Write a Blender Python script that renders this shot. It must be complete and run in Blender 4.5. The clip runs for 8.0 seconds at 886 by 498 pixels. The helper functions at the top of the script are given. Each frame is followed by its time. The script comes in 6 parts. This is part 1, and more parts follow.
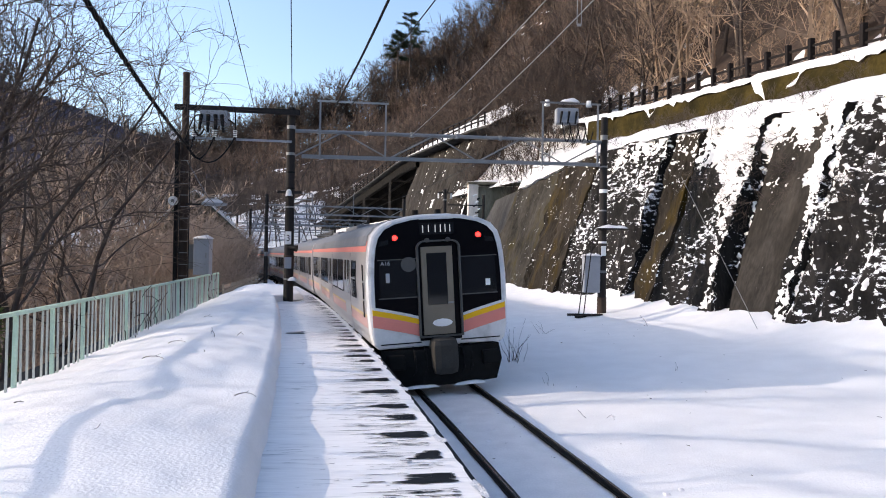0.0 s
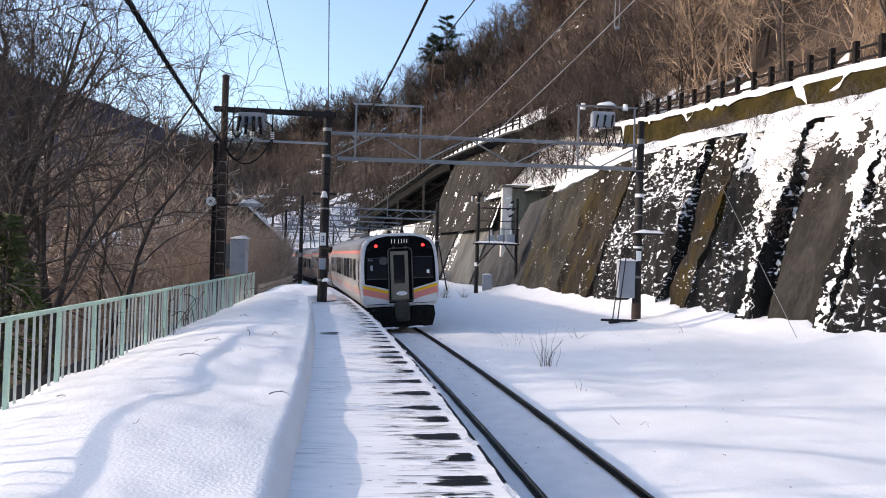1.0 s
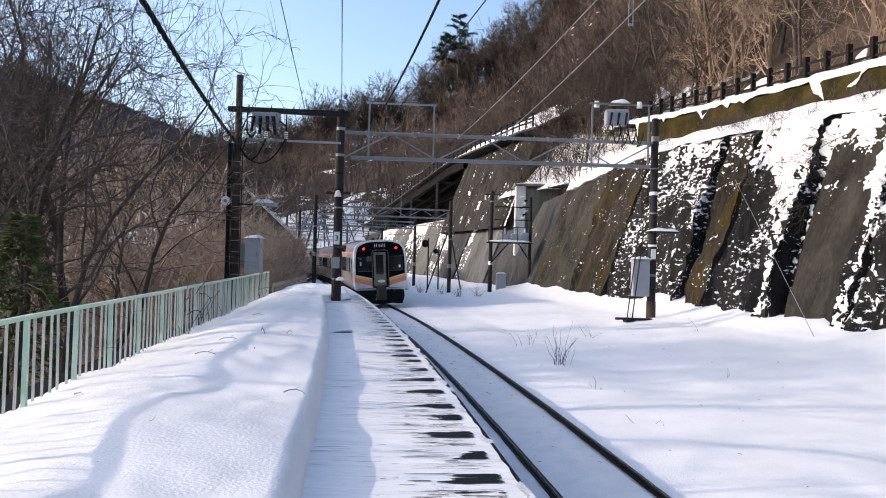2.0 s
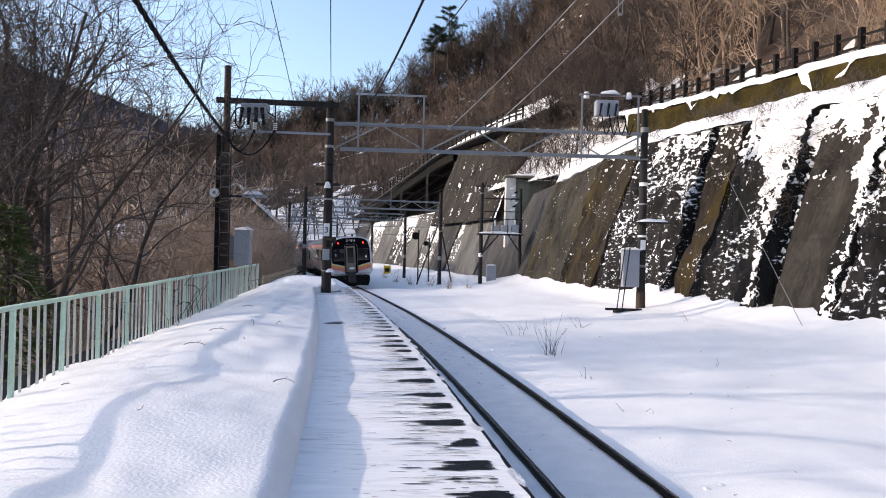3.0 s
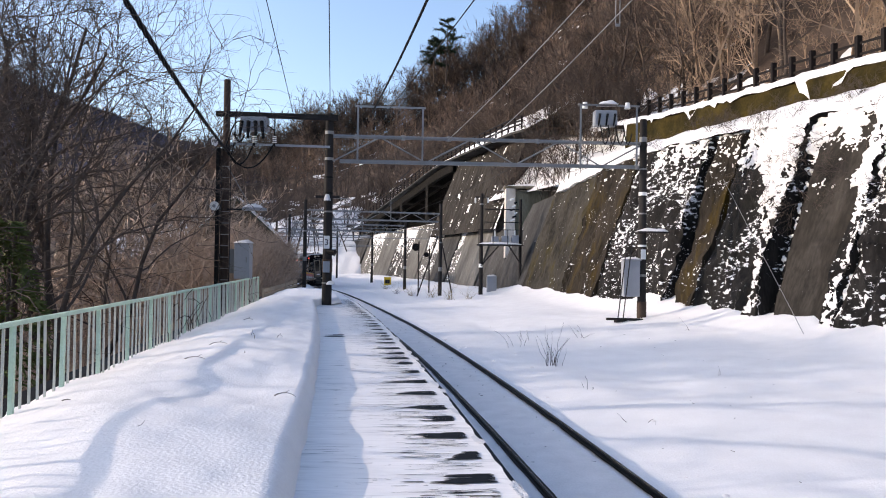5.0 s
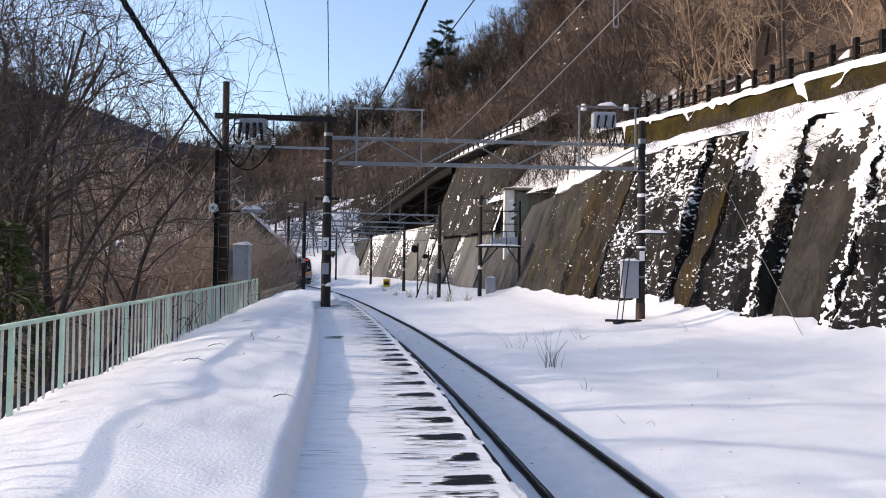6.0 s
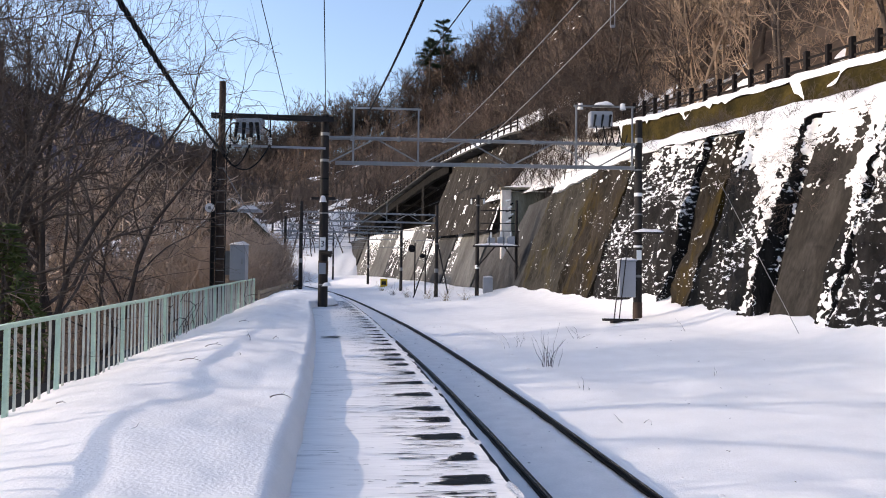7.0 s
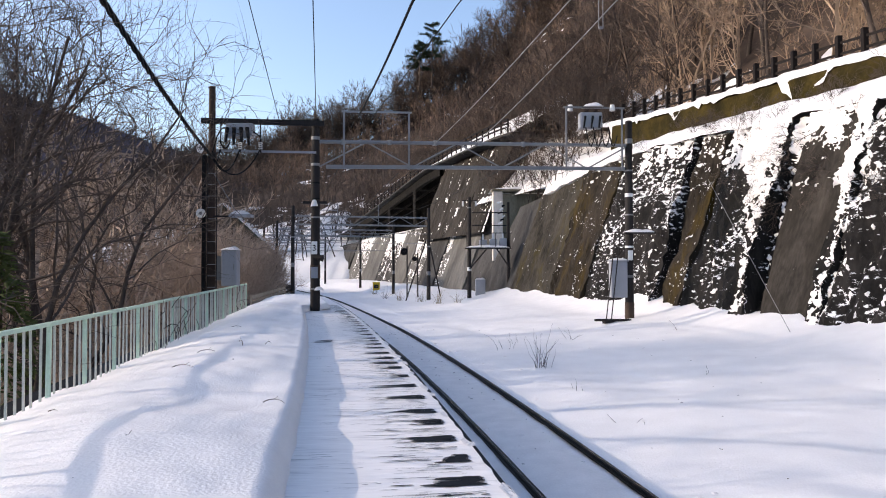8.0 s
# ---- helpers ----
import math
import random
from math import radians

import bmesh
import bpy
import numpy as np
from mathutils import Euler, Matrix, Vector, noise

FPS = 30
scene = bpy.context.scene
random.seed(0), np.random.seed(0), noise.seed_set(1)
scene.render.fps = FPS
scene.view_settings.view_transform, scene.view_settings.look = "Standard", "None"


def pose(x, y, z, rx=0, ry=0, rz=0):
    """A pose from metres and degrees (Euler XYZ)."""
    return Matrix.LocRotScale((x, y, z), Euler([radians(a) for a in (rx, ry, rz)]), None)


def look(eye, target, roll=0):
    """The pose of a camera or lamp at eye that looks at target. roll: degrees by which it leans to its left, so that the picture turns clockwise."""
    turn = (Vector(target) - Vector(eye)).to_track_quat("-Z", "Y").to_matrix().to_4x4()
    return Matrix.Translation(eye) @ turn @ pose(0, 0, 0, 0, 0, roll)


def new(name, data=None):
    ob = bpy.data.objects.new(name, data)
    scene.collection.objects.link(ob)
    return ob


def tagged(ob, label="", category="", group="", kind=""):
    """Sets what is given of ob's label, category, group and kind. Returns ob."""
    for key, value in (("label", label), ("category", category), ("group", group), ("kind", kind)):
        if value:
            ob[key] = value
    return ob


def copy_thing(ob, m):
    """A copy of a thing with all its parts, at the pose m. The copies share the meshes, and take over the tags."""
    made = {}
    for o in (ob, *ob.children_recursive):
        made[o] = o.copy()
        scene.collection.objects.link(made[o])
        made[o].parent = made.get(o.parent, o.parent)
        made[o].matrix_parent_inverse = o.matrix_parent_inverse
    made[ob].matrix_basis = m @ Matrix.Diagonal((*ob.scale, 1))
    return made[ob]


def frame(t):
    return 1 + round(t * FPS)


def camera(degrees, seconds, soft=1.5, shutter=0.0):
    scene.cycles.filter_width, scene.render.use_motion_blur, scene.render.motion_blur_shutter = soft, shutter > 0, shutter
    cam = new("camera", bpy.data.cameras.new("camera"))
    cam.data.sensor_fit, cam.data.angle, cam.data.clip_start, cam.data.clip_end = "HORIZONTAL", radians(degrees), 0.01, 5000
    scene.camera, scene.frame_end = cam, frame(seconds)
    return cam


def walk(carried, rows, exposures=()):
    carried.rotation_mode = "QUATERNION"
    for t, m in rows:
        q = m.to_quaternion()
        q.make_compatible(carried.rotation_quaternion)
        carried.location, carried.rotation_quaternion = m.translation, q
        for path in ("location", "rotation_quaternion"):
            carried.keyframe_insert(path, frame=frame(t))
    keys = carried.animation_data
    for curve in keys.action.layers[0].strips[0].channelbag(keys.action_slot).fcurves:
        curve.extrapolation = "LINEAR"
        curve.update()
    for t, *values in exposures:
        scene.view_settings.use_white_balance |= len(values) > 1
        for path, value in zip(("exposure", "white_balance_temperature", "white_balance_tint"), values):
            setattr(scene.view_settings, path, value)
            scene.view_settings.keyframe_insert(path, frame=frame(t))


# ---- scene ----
# Camera: a phone held still on the platform. z = 0 is the top of the rails.
cam = camera(63.0, 8.0, soft=1.0)
ROWS = [  # t, x, y, z, yaw, pitch, roll
    (0, -0.001, -0.031, 2.808, -2.640, 0.503, 0.983),
    (0.5, -0.013, -0.034, 2.805, -1.423, 0.653, 1.314),
    (1, -0.017, -0.035, 2.801, -0.029, 0.679, 1.723),
    (2.5, -0.014, -0.023, 2.777, 1.126, 0.323, 1.540),
    (3, -0.010, -0.005, 2.742, 0.261, 0.004, 1.383),
    (3.5, -0.003, -0.011, 2.748, -0.087, 0.045, 1.191),
    (4, -0.007, 0.000, 2.756, 0.050, 0.355, 1.013),
    (4.5, -0.011, 0.004, 2.756, 0.297, 0.669, 0.870),
    (6, -0.003, -0.014, 2.751, 0.226, 1.013, 0.816),
    (6.5, 0.004, -0.004, 2.751, 0.113, 0.992, 0.797),
    (7, 0.000, 0.000, 2.750, 0.000, 0.985, 0.700),
    (7.5, 0.000, -0.008, 2.751, -0.138, 1.047, 0.383),
    (8, 0.008, -0.021, 2.750, -0.618, 1.195, -0.021),
]


def aim(x, y, z, yaw, pitch, roll):
    a, p = radians(yaw), radians(pitch)
    way = Vector((-math.sin(a) * math.cos(p), math.cos(a) * math.cos(p), math.sin(p)))
    eye = Vector((x, y, z))
    return look(eye, eye + way * 10, roll)


walk(cam, [(r[0], aim(*r[1:])) for r in ROWS], [(0, 1.66, 7500, 15), (8, 1.49, 7600, 17)])

# ---- light: low winter sun from the left, clear pale sky ----
SUN_AZ, SUN_EL = 272.0, 19.5  # degrees clockwise from +y, degrees up
world = bpy.data.worlds.new("world")
scene.world = world
world.use_nodes = True
wn = world.node_tree
sky = wn.nodes.new("ShaderNodeTexSky")
sky.sky_type, sky.sun_disc = "NISHITA", False
sky.sun_elevation, sky.sun_rotation = radians(SUN_EL), radians(SUN_AZ)
sky.air_density, sky.dust_density, sky.ozone_density = 1.0, 2.0, 4.0
back = wn.nodes["Background"]
back.inputs["Strength"].default_value = 0.125
wn.links.new(sky.outputs["Color"], back.inputs["Color"])
sun = new("sun", bpy.data.lights.new("sun", "SUN"))
sun.data.energy, sun.data.angle, sun.data.color = 1.0, radians(0.6), (1.0, 0.95, 0.89)
az, el = radians(SUN_AZ), radians(SUN_EL)
to_sun = Vector((math.sin(az) * math.cos(el), math.cos(az) * math.cos(el), math.sin(el)))
sun.matrix_world = look(to_sun * 60, (0, 0, 0))


# ---- materials ----
def mat(name, base, rough=0.7, metal=0.0, var=0.25, scale=3.0, fine=40.0, bump=0.0, second=None, amount=0.5, sharp=0.12,
        stretch=(1, 1, 1), obj_random=0.0, emit=None, coat=0.0, cover=None, spec=0.12):
    """Procedural surface: colour varied at two scales, an optional second colour in patches, relief, optional snow cover."""
    m = bpy.data.materials.new(name)
    m.use_nodes = True
    nt = m.node_tree
    bs = nt.nodes["Principled BSDF"]
    bs.inputs["Roughness"].default_value = rough
    bs.inputs["Metallic"].default_value = metal
    bs.inputs["Specular IOR Level"].default_value = spec
    bs.inputs["Coat Weight"].default_value = coat
    N, Lk = nt.nodes.new, nt.links.new
    geo = N("ShaderNodeNewGeometry")
    mp = N("ShaderNodeMapping")
    mp.inputs["Scale"].default_value = stretch
    Lk(geo.outputs["Position"], mp.inputs["Vector"])
    n1, n2 = N("ShaderNodeTexNoise"), N("ShaderNodeTexNoise")
    n1.inputs["Scale"].default_value, n2.inputs["Scale"].default_value = scale, fine
    n1.inputs["Detail"].default_value, n2.inputs["Detail"].default_value = 5, 3
    Lk(mp.outputs["Vector"], n1.inputs["Vector"])
    Lk(mp.outputs["Vector"], n2.inputs["Vector"])
    add = N("ShaderNodeMath")
    add.operation = "MULTIPLY_ADD"
    add.inputs[1].default_value = 0.6
    Lk(n1.outputs["Fac"], add.inputs[0])
    half = N("ShaderNodeMath")
    half.operation = "MULTIPLY"
    half.inputs[1].default_value = 0.4
    Lk(n2.outputs["Fac"], half.inputs[0])
    Lk(half.outputs[0], add.inputs[2])
    rmp = N("ShaderNodeMapRange")
    rmp.inputs["From Min"].default_value, rmp.inputs["From Max"].default_value = 0.3, 0.7
    rmp.inputs["To Min"].default_value, rmp.inputs["To Max"].default_value = 1 - var, 1 + var
    Lk(add.outputs[0], rmp.inputs["Value"])
    value = rmp.outputs[0]
    if obj_random:
        oi = N("ShaderNodeObjectInfo")
        r2 = N("ShaderNodeMapRange")
        r2.inputs["To Min"].default_value, r2.inputs["To Max"].default_value = 1 - obj_random, 1 + obj_random
        Lk(oi.outputs["Random"], r2.inputs["Value"])
        mul = N("ShaderNodeMath")
        mul.operation = "MULTIPLY"
        Lk(value, mul.inputs[0])
        Lk(r2.outputs[0], mul.inputs[1])
        value = mul.outputs[0]
    hsv = N("ShaderNodeHueSaturation")
    hsv.inputs["Color"].default_value = (*base, 1)
    Lk(value, hsv.inputs["Value"])
    col = hsv.outputs["Color"]

    def patch(colour, other, share, soft, sc, vec, cluster=0.0):
        n3 = N("ShaderNodeTexNoise")
        n3.inputs["Scale"].default_value, n3.inputs["Detail"].default_value, n3.inputs["Roughness"].default_value = sc, 8, 0.65
        Lk(vec, n3.inputs["Vector"])
        rr = N("ShaderNodeMapRange")
        rr.inputs["From Min"].default_value, rr.inputs["From Max"].default_value = 0.78 - 0.56 * share - soft, 0.78 - 0.56 * share + soft
        amountv = n3.outputs["Fac"]
        if cluster:  # gathered in drifts
            n4, away, sumv = N("ShaderNodeTexNoise"), N("ShaderNodeMath"), N("ShaderNodeMath")
            n4.inputs["Scale"].default_value, n4.inputs["Detail"].default_value = sc * 0.2, 3
            Lk(geo.outputs["Position"], n4.inputs["Vector"])
            away.operation, sumv.operation = "MULTIPLY_ADD", "ADD"
            away.inputs[1].default_value, away.inputs[2].default_value = cluster, -0.5 * cluster
            Lk(n4.outputs["Fac"], away.inputs[0])
            Lk(away.outputs[0], sumv.inputs[0])
            Lk(amountv, sumv.inputs[1])
            amountv = sumv.outputs[0]
        Lk(amountv, rr.inputs["Value"])
        mix = N("ShaderNodeMix")
        mix.data_type = "RGBA"
        Lk(rr.outputs[0], mix.inputs["Factor"])
        Lk(colour, mix.inputs["A"])
        mix.inputs["B"].default_value = (*other, 1)
        return mix.outputs["Result"], rr.outputs[0]

    if second:
        col, _ = patch(col, second, amount, sharp, scale * 0.8, mp.outputs["Vector"])
    if cover:  # snow caught on the surface: share, scale, stretch
        mp2 = N("ShaderNodeMapping")
        mp2.inputs["Scale"].default_value = cover[2]
        Lk(geo.outputs["Position"], mp2.inputs["Vector"])
        col, fac = patch(col, (0.8, 0.81, 0.83), cover[0], 0.025, cover[1], mp2.outputs["Vector"], 0.45)
    Lk(col, bs.inputs["Base Color"])
    if bump:
        bp = N("ShaderNodeBump")
        bp.inputs["Strength"].default_value, bp.inputs["Distance"].default_value = 0.6, bump
        Lk(add.outputs[0], bp.inputs["Height"])
        Lk(bp.outputs["Normal"], bs.inputs["Normal"])
    if emit:
        bs.inputs["Emission Color"].default_value, bs.inputs["Emission Strength"].default_value = (*emit[:3], 1), emit[3]
    return m


SNOW = mat("snow", (0.895, 0.87, 0.85), 0.6, var=0.06, scale=1.6, fine=32, bump=0.03, spec=0.25)
SNOW_ROUGH = mat("lumpy snow", (0.765, 0.75, 0.74), 0.6, var=0.06, scale=3, fine=30, bump=0.08, spec=0.25)
SNOW_TRACK = mat("dirty snow between rails", (0.84, 0.80, 0.775), 0.65, var=0.10, scale=2.5, fine=40, bump=0.03,
                 second=(0.5, 0.48, 0.47), amount=0.12, sharp=0.06)
SNOW_SWEPT = mat("thin swept snow", (0.89, 0.865, 0.845), 0.5, var=0.10, scale=2.2, fine=9, bump=0.012, stretch=(0.6, 5.0, 1),
                 second=(0.56, 0.55, 0.55), amount=0.24, sharp=0.08)
ASPHALT = mat("wet dark paving", (0.010, 0.010, 0.011), 0.55, var=0.4, scale=8, fine=90, bump=0.004)
CONCRETE = mat("weathered concrete", (0.15, 0.145, 0.135), 0.85, spec=0.1, var=0.35, scale=0.8, fine=14, bump=0.02, second=(0.065, 0.062, 0.056),
               amount=0.45, sharp=0.2, stretch=(1, 1, 0.25))
ABUTMENT = mat("khaki concrete", (0.22, 0.195, 0.145), 0.85, var=0.35, scale=1.2, fine=14, bump=0.02, second=(0.09, 0.08, 0.055), amount=0.35, sharp=0.15, stretch=(1, 1, 0.25))
CONCRETE_PALE = mat("pale concrete", (0.72, 0.64, 0.57), 0.85, var=0.15, scale=1.5, fine=20, bump=0.01, second=(0.25, 0.24, 0.21), amount=0.3, sharp=0.2, stretch=(1, 1, 0.3))
WALL_DARK = mat("dark stained wall", (0.021, 0.019, 0.018), 0.85, var=0.6, scale=1.4, fine=11, bump=0.14, second=(0.009, 0.009, 0.008),
                amount=0.5, sharp=0.1, stretch=(1, 1, 0.3), cover=(0.27, 3.4, (1, 1, 2.2)), spec=0.08)
WALL_SNOWY = mat("dark wall with caught snow", (0.021, 0.019, 0.018), 0.85, var=0.6, scale=1.6, fine=11, bump=0.16, second=(0.009, 0.0085, 0.008),
                 amount=0.45, sharp=0.1, stretch=(1, 1, 0.4), cover=(0.33, 3.4, (1, 1, 2.2)), spec=0.08)
WALL_BROWN = mat("brown mossy wall", (0.026, 0.021, 0.016), 0.9, var=0.8, scale=1.1, fine=7, bump=0.14, second=(0.055, 0.036, 0.006),
                 amount=0.30, sharp=0.1, stretch=(1, 1, 0.22), cover=(0.19, 4.2, (1, 1, 1.6)), spec=0.08)
MOSS = mat("mossy concrete", (0.062, 0.045, 0.013), 0.95, spec=0.05, var=0.6, scale=0.9, fine=9, bump=0.08, second=(0.014, 0.012, 0.006), amount=0.5, sharp=0.2)
STEEL = mat("galvanised steel", (0.22, 0.225, 0.23), 0.5, 0.3, var=0.15, scale=2, fine=30)
POLE = mat("dark weathered pole", (0.028, 0.025, 0.024), 0.75, var=0.3, scale=2, fine=25, bump=0.004, stretch=(1, 1, 0.3))
POLE_BROWN = mat("brown rusty pole", (0.06, 0.042, 0.033), 0.75, var=0.3, scale=2, fine=25, bump=0.004)
BLACK = mat("black rubber", (0.008, 0.008, 0.009), 0.6, var=0.2)
CABINET = mat("grey painted metal", (0.30, 0.315, 0.34), 0.5, var=0.08, scale=2, fine=20)
PORCELAIN = mat("white porcelain", (0.75, 0.75, 0.73), 0.25, var=0.06)
RAIL = mat("dark rail steel", (0.014, 0.011, 0.010), 0.5, 0.1, var=0.3, scale=3, fine=30)
RAIL_TOP = mat("polished rail head", (0.30, 0.29, 0.29), 0.25, 1.0, var=0.15)
GREEN = mat("pale green worn paint", (0.50, 0.66, 0.53), 0.55, var=0.15, scale=3, fine=40, second=(0.16, 0.11, 0.07), amount=0.10, sharp=0.06)
BALUSTER = mat("weathered baluster paint", (0.56, 0.57, 0.50), 0.6, var=0.15, scale=3, fine=40, second=(0.2, 0.15, 0.1), amount=0.08, sharp=0.06)
RAILING = mat("dark brown railing", (0.011, 0.008, 0.007), 0.7, var=0.25, scale=3, fine=30)
BARK = mat("grey brown bark", (0.075, 0.058, 0.049), 0.9, var=0.35, scale=1.5, fine=20, bump=0.01)
TWIG = mat("reddish brown twigs", (0.175, 0.122, 0.092), 0.9, var=0.5, scale=0.25, fine=6)
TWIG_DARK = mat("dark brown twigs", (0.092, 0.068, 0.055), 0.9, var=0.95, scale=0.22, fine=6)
# sunlight on the twigs is mixed into this tan base colour
TWIG_SUNLIT = mat("sunlit tan twigs", (0.33, 0.235, 0.165), 0.9, var=0.35, scale=0.15, fine=6)
# lighter than TWIG: the sun caught by valley and bank twigs is painted in
TWIG_PALE = mat("pale sun-caught brown twigs", (0.36, 0.275, 0.215), 0.9, var=0.4, scale=0.3, fine=6)
BRANCH = mat("lichen grey branches", (0.10, 0.078, 0.066), 0.9, var=0.4, scale=1.0, fine=12)
NEEDLE = mat("dark pine needles", (0.035, 0.05, 0.028), 0.8, var=0.4, scale=2, fine=20)
LEAF = mat("dull green leaves", (0.085, 0.105, 0.035), 0.7, var=0.4, scale=3, fine=20)
DRYGRASS = mat("dry reeds", (0.30, 0.23, 0.14), 0.9, var=0.3, scale=3)
LITTER = mat("leaf litter and snow", (0.07, 0.05, 0.039), 0.95, var=0.45, scale=0.15, fine=3, bump=0.1, cover=(0.20, 0.2, (1, 1, 1.6)))
# both colours carry a bluish violet tint for the haze of distance
FARWOOD = mat("far leafless wood in violet haze", (0.115, 0.098, 0.118), 1.0, spec=0.05, var=0.6, scale=0.03, fine=0.3, bump=1.5, second=(0.075, 0.073, 0.095), amount=0.4, sharp=0.2)
YELLOW = mat("yellow painted box", (0.70, 0.45, 0.03), 0.5, var=0.1)
SIGNWHITE = mat("white enamel", (0.78, 0.78, 0.76), 0.4, var=0.05)
ROOF_TILE = mat("dark green roof", (0.07, 0.075, 0.055), 0.8, var=0.2, cover=(0.25, 0.6, (1, 1, 1)))
PLASTER = mat("pale plaster", (0.62, 0.60, 0.56), 0.85, var=0.1)
# train
T_WHITE = mat("train white front", (0.62, 0.61, 0.61), 0.4, var=0.1, scale=2, fine=20, second=(0.30, 0.29, 0.27), amount=0.2, sharp=0.15)
T_STEEL = mat("brushed stainless", (0.40, 0.39, 0.39), 0.38, 0.5, var=0.08, scale=1.5, fine=30, stretch=(1, 0.3, 4))
T_DARKGLASS = mat("dark train glass", (0.005, 0.008, 0.010), 0.06, var=0.1, spec=0.35)
T_BLACK = mat("black front panel", (0.0025, 0.0025, 0.004), 0.25, var=0.15, spec=0.05)
T_PINK = mat("salmon pink stripe", (0.70, 0.23, 0.19), 0.4, var=0.06)
T_YELLOW = mat("amber stripe", (0.85, 0.45, 0.02), 0.4, var=0.05)
T_ROOF = mat("grey train roof", (0.16, 0.165, 0.18), 0.6, var=0.2)
T_UNDER = mat("grimy underframe", (0.007, 0.007, 0.007), 0.8, var=0.4, scale=5, fine=40, bump=0.01, cover=(0.12, 2.5, (1, 1, 1)))
T_DOOR = mat("bronze grey end door", (0.19, 0.16, 0.125), 0.4, 0.3, var=0.1)
T_COUPLER = mat("dusty coupler", (0.045, 0.042, 0.038), 0.75, var=0.25, bump=0.01)
T_PINK_SIDE = mat("faded pink side band", (0.50, 0.30, 0.28), 0.4, 0.2, var=0.06)
T_YELLOW_SIDE = mat("faded amber side line", (0.56, 0.42, 0.20), 0.4, 0.2, var=0.05)
T_RED = mat("red tail lamp", (0.6, 0.01, 0.01), 0.3, emit=(1.0, 0.02, 0.02, 3.0))
T_LED = mat("led display", (0.5, 0.5, 0.5), 0.3, emit=(0.8, 0.85, 0.9, 0.12))
T_RUBBER = mat("grey gangway seal", (0.085, 0.082, 0.078), 0.6, var=0.2)


# ---- helpers for building ----
def centre(y):
    """x of the track's centre line at y: an even curve to the left that tightens beyond the station."""
    if y < 27:
        return 3.05 - 0.1203 * y - 0.001595 * y * y
    if y < 55:
        u = y - 27
        return -1.361 - 0.2067 * u - 0.000505 * u * u
    if y < 110:
        u = y - 55
        return -7.545 - 0.235 * u - 0.00165 * u * u
    return -25.46 - 0.4165 * (y - 110)


def foot_line(y):
    """The line that the wall and the hillside follow, a little tighter than the track."""
    if y < 40:
        return 3.05 - 0.1203 * y - 0.001595 * y * y
    if y < 75:
        u = y - 40
        return -4.314 - 0.2479 * u - 0.000387 * u * u
    if y < 130:
        u = y - 75
        return -13.465 - 0.275 * u - 0.002 * u * u
    return -34.64 - 0.495 * (y - 130)


def heading(y):
    s = (centre(y + 0.5) - centre(y - 0.5))
    return math.atan2(-s, 1.0)  # turn to the left


def grade(y):
    """How far the line has dropped at y."""
    return -0.009 * min(70.0, max(0.0, y - 30.0))


def beside(y, d, z=0.0):
    """The point d metres right of the centre line, at right angles, at y along it; far from the track it follows the hillside."""
    a = heading(y)
    k = min(1.0, max(0.0, (d - 4.0) / 6.0))
    z += grade(y) * min(1.0, max(0.0, (9.0 - d) / 3.0))
    return Vector((centre(y) + (foot_line(y) - centre(y)) * k + d * math.cos(a), y + d * math.sin(a), z))


def mesh_of(name, bm, material, smooth=False):
    me = bpy.data.meshes.new(name)
    bm.to_mesh(me)
    bm.free()
    me.materials.append(material)
    if smooth:
        for p in me.polygons:
            p.use_smooth = True
    return me


def part(name, bm, material, parent=None, label="", smooth=False):
    ob = new(name, mesh_of(name, bm, material, smooth))
    if parent:
        ob.parent = parent
    if label:
        ob["label"] = label
    return ob


def thing(name, m=None, label="", category="", group=""):
    ob = new(name)
    if m is not None:
        ob.matrix_world = m
    return tagged(ob, label, category, group)


def raw(name, verts, faces, material, smooth=False):
    """A mesh from arrays of vertices and equal-sided faces."""
    verts, faces = np.asarray(verts, np.float32), np.asarray(faces, np.int32)
    k = faces.shape[1]
    me = bpy.data.meshes.new(name)
    me.vertices.add(len(verts))
    me.vertices.foreach_set("co", verts.ravel())
    me.loops.add(faces.size)
    me.loops.foreach_set("vertex_index", faces.ravel())
    me.polygons.add(len(faces))
    me.polygons.foreach_set("loop_start", np.arange(0, faces.size, k, dtype=np.int32))
    me.polygons.foreach_set("loop_total", np.full(len(faces), k, np.int32))
    me.polygons.foreach_set("use_smooth", np.full(len(faces), smooth))
    me.update(calc_edges=True)
    me.validate()
    me.materials.append(material)
    return me


def box(bm, lo, hi, bevel=0.0, m=None):
    """A box between two corners, edges bevelled."""
    lo, hi = Vector(lo), Vector(hi)
    r = bmesh.ops.create_cube(bm, size=1)
    vs = r["verts"]
    t = Matrix.Translation((lo + hi) / 2) @ Matrix.Diagonal((*(hi - lo), 1))
    bmesh.ops.transform(bm, matrix=t, verts=vs)
    if bevel:
        es = list({e for v in vs for e in v.link_edges})
        out = bmesh.ops.bevel(bm, geom=es, offset=bevel, segments=2, affect="EDGES", profile=0.6)
        vs = list({v for v in out["verts"]} | {v for v in vs if v.is_valid})
    if m is not None:
        bmesh.ops.transform(bm, matrix=m, verts=vs)
    return bm


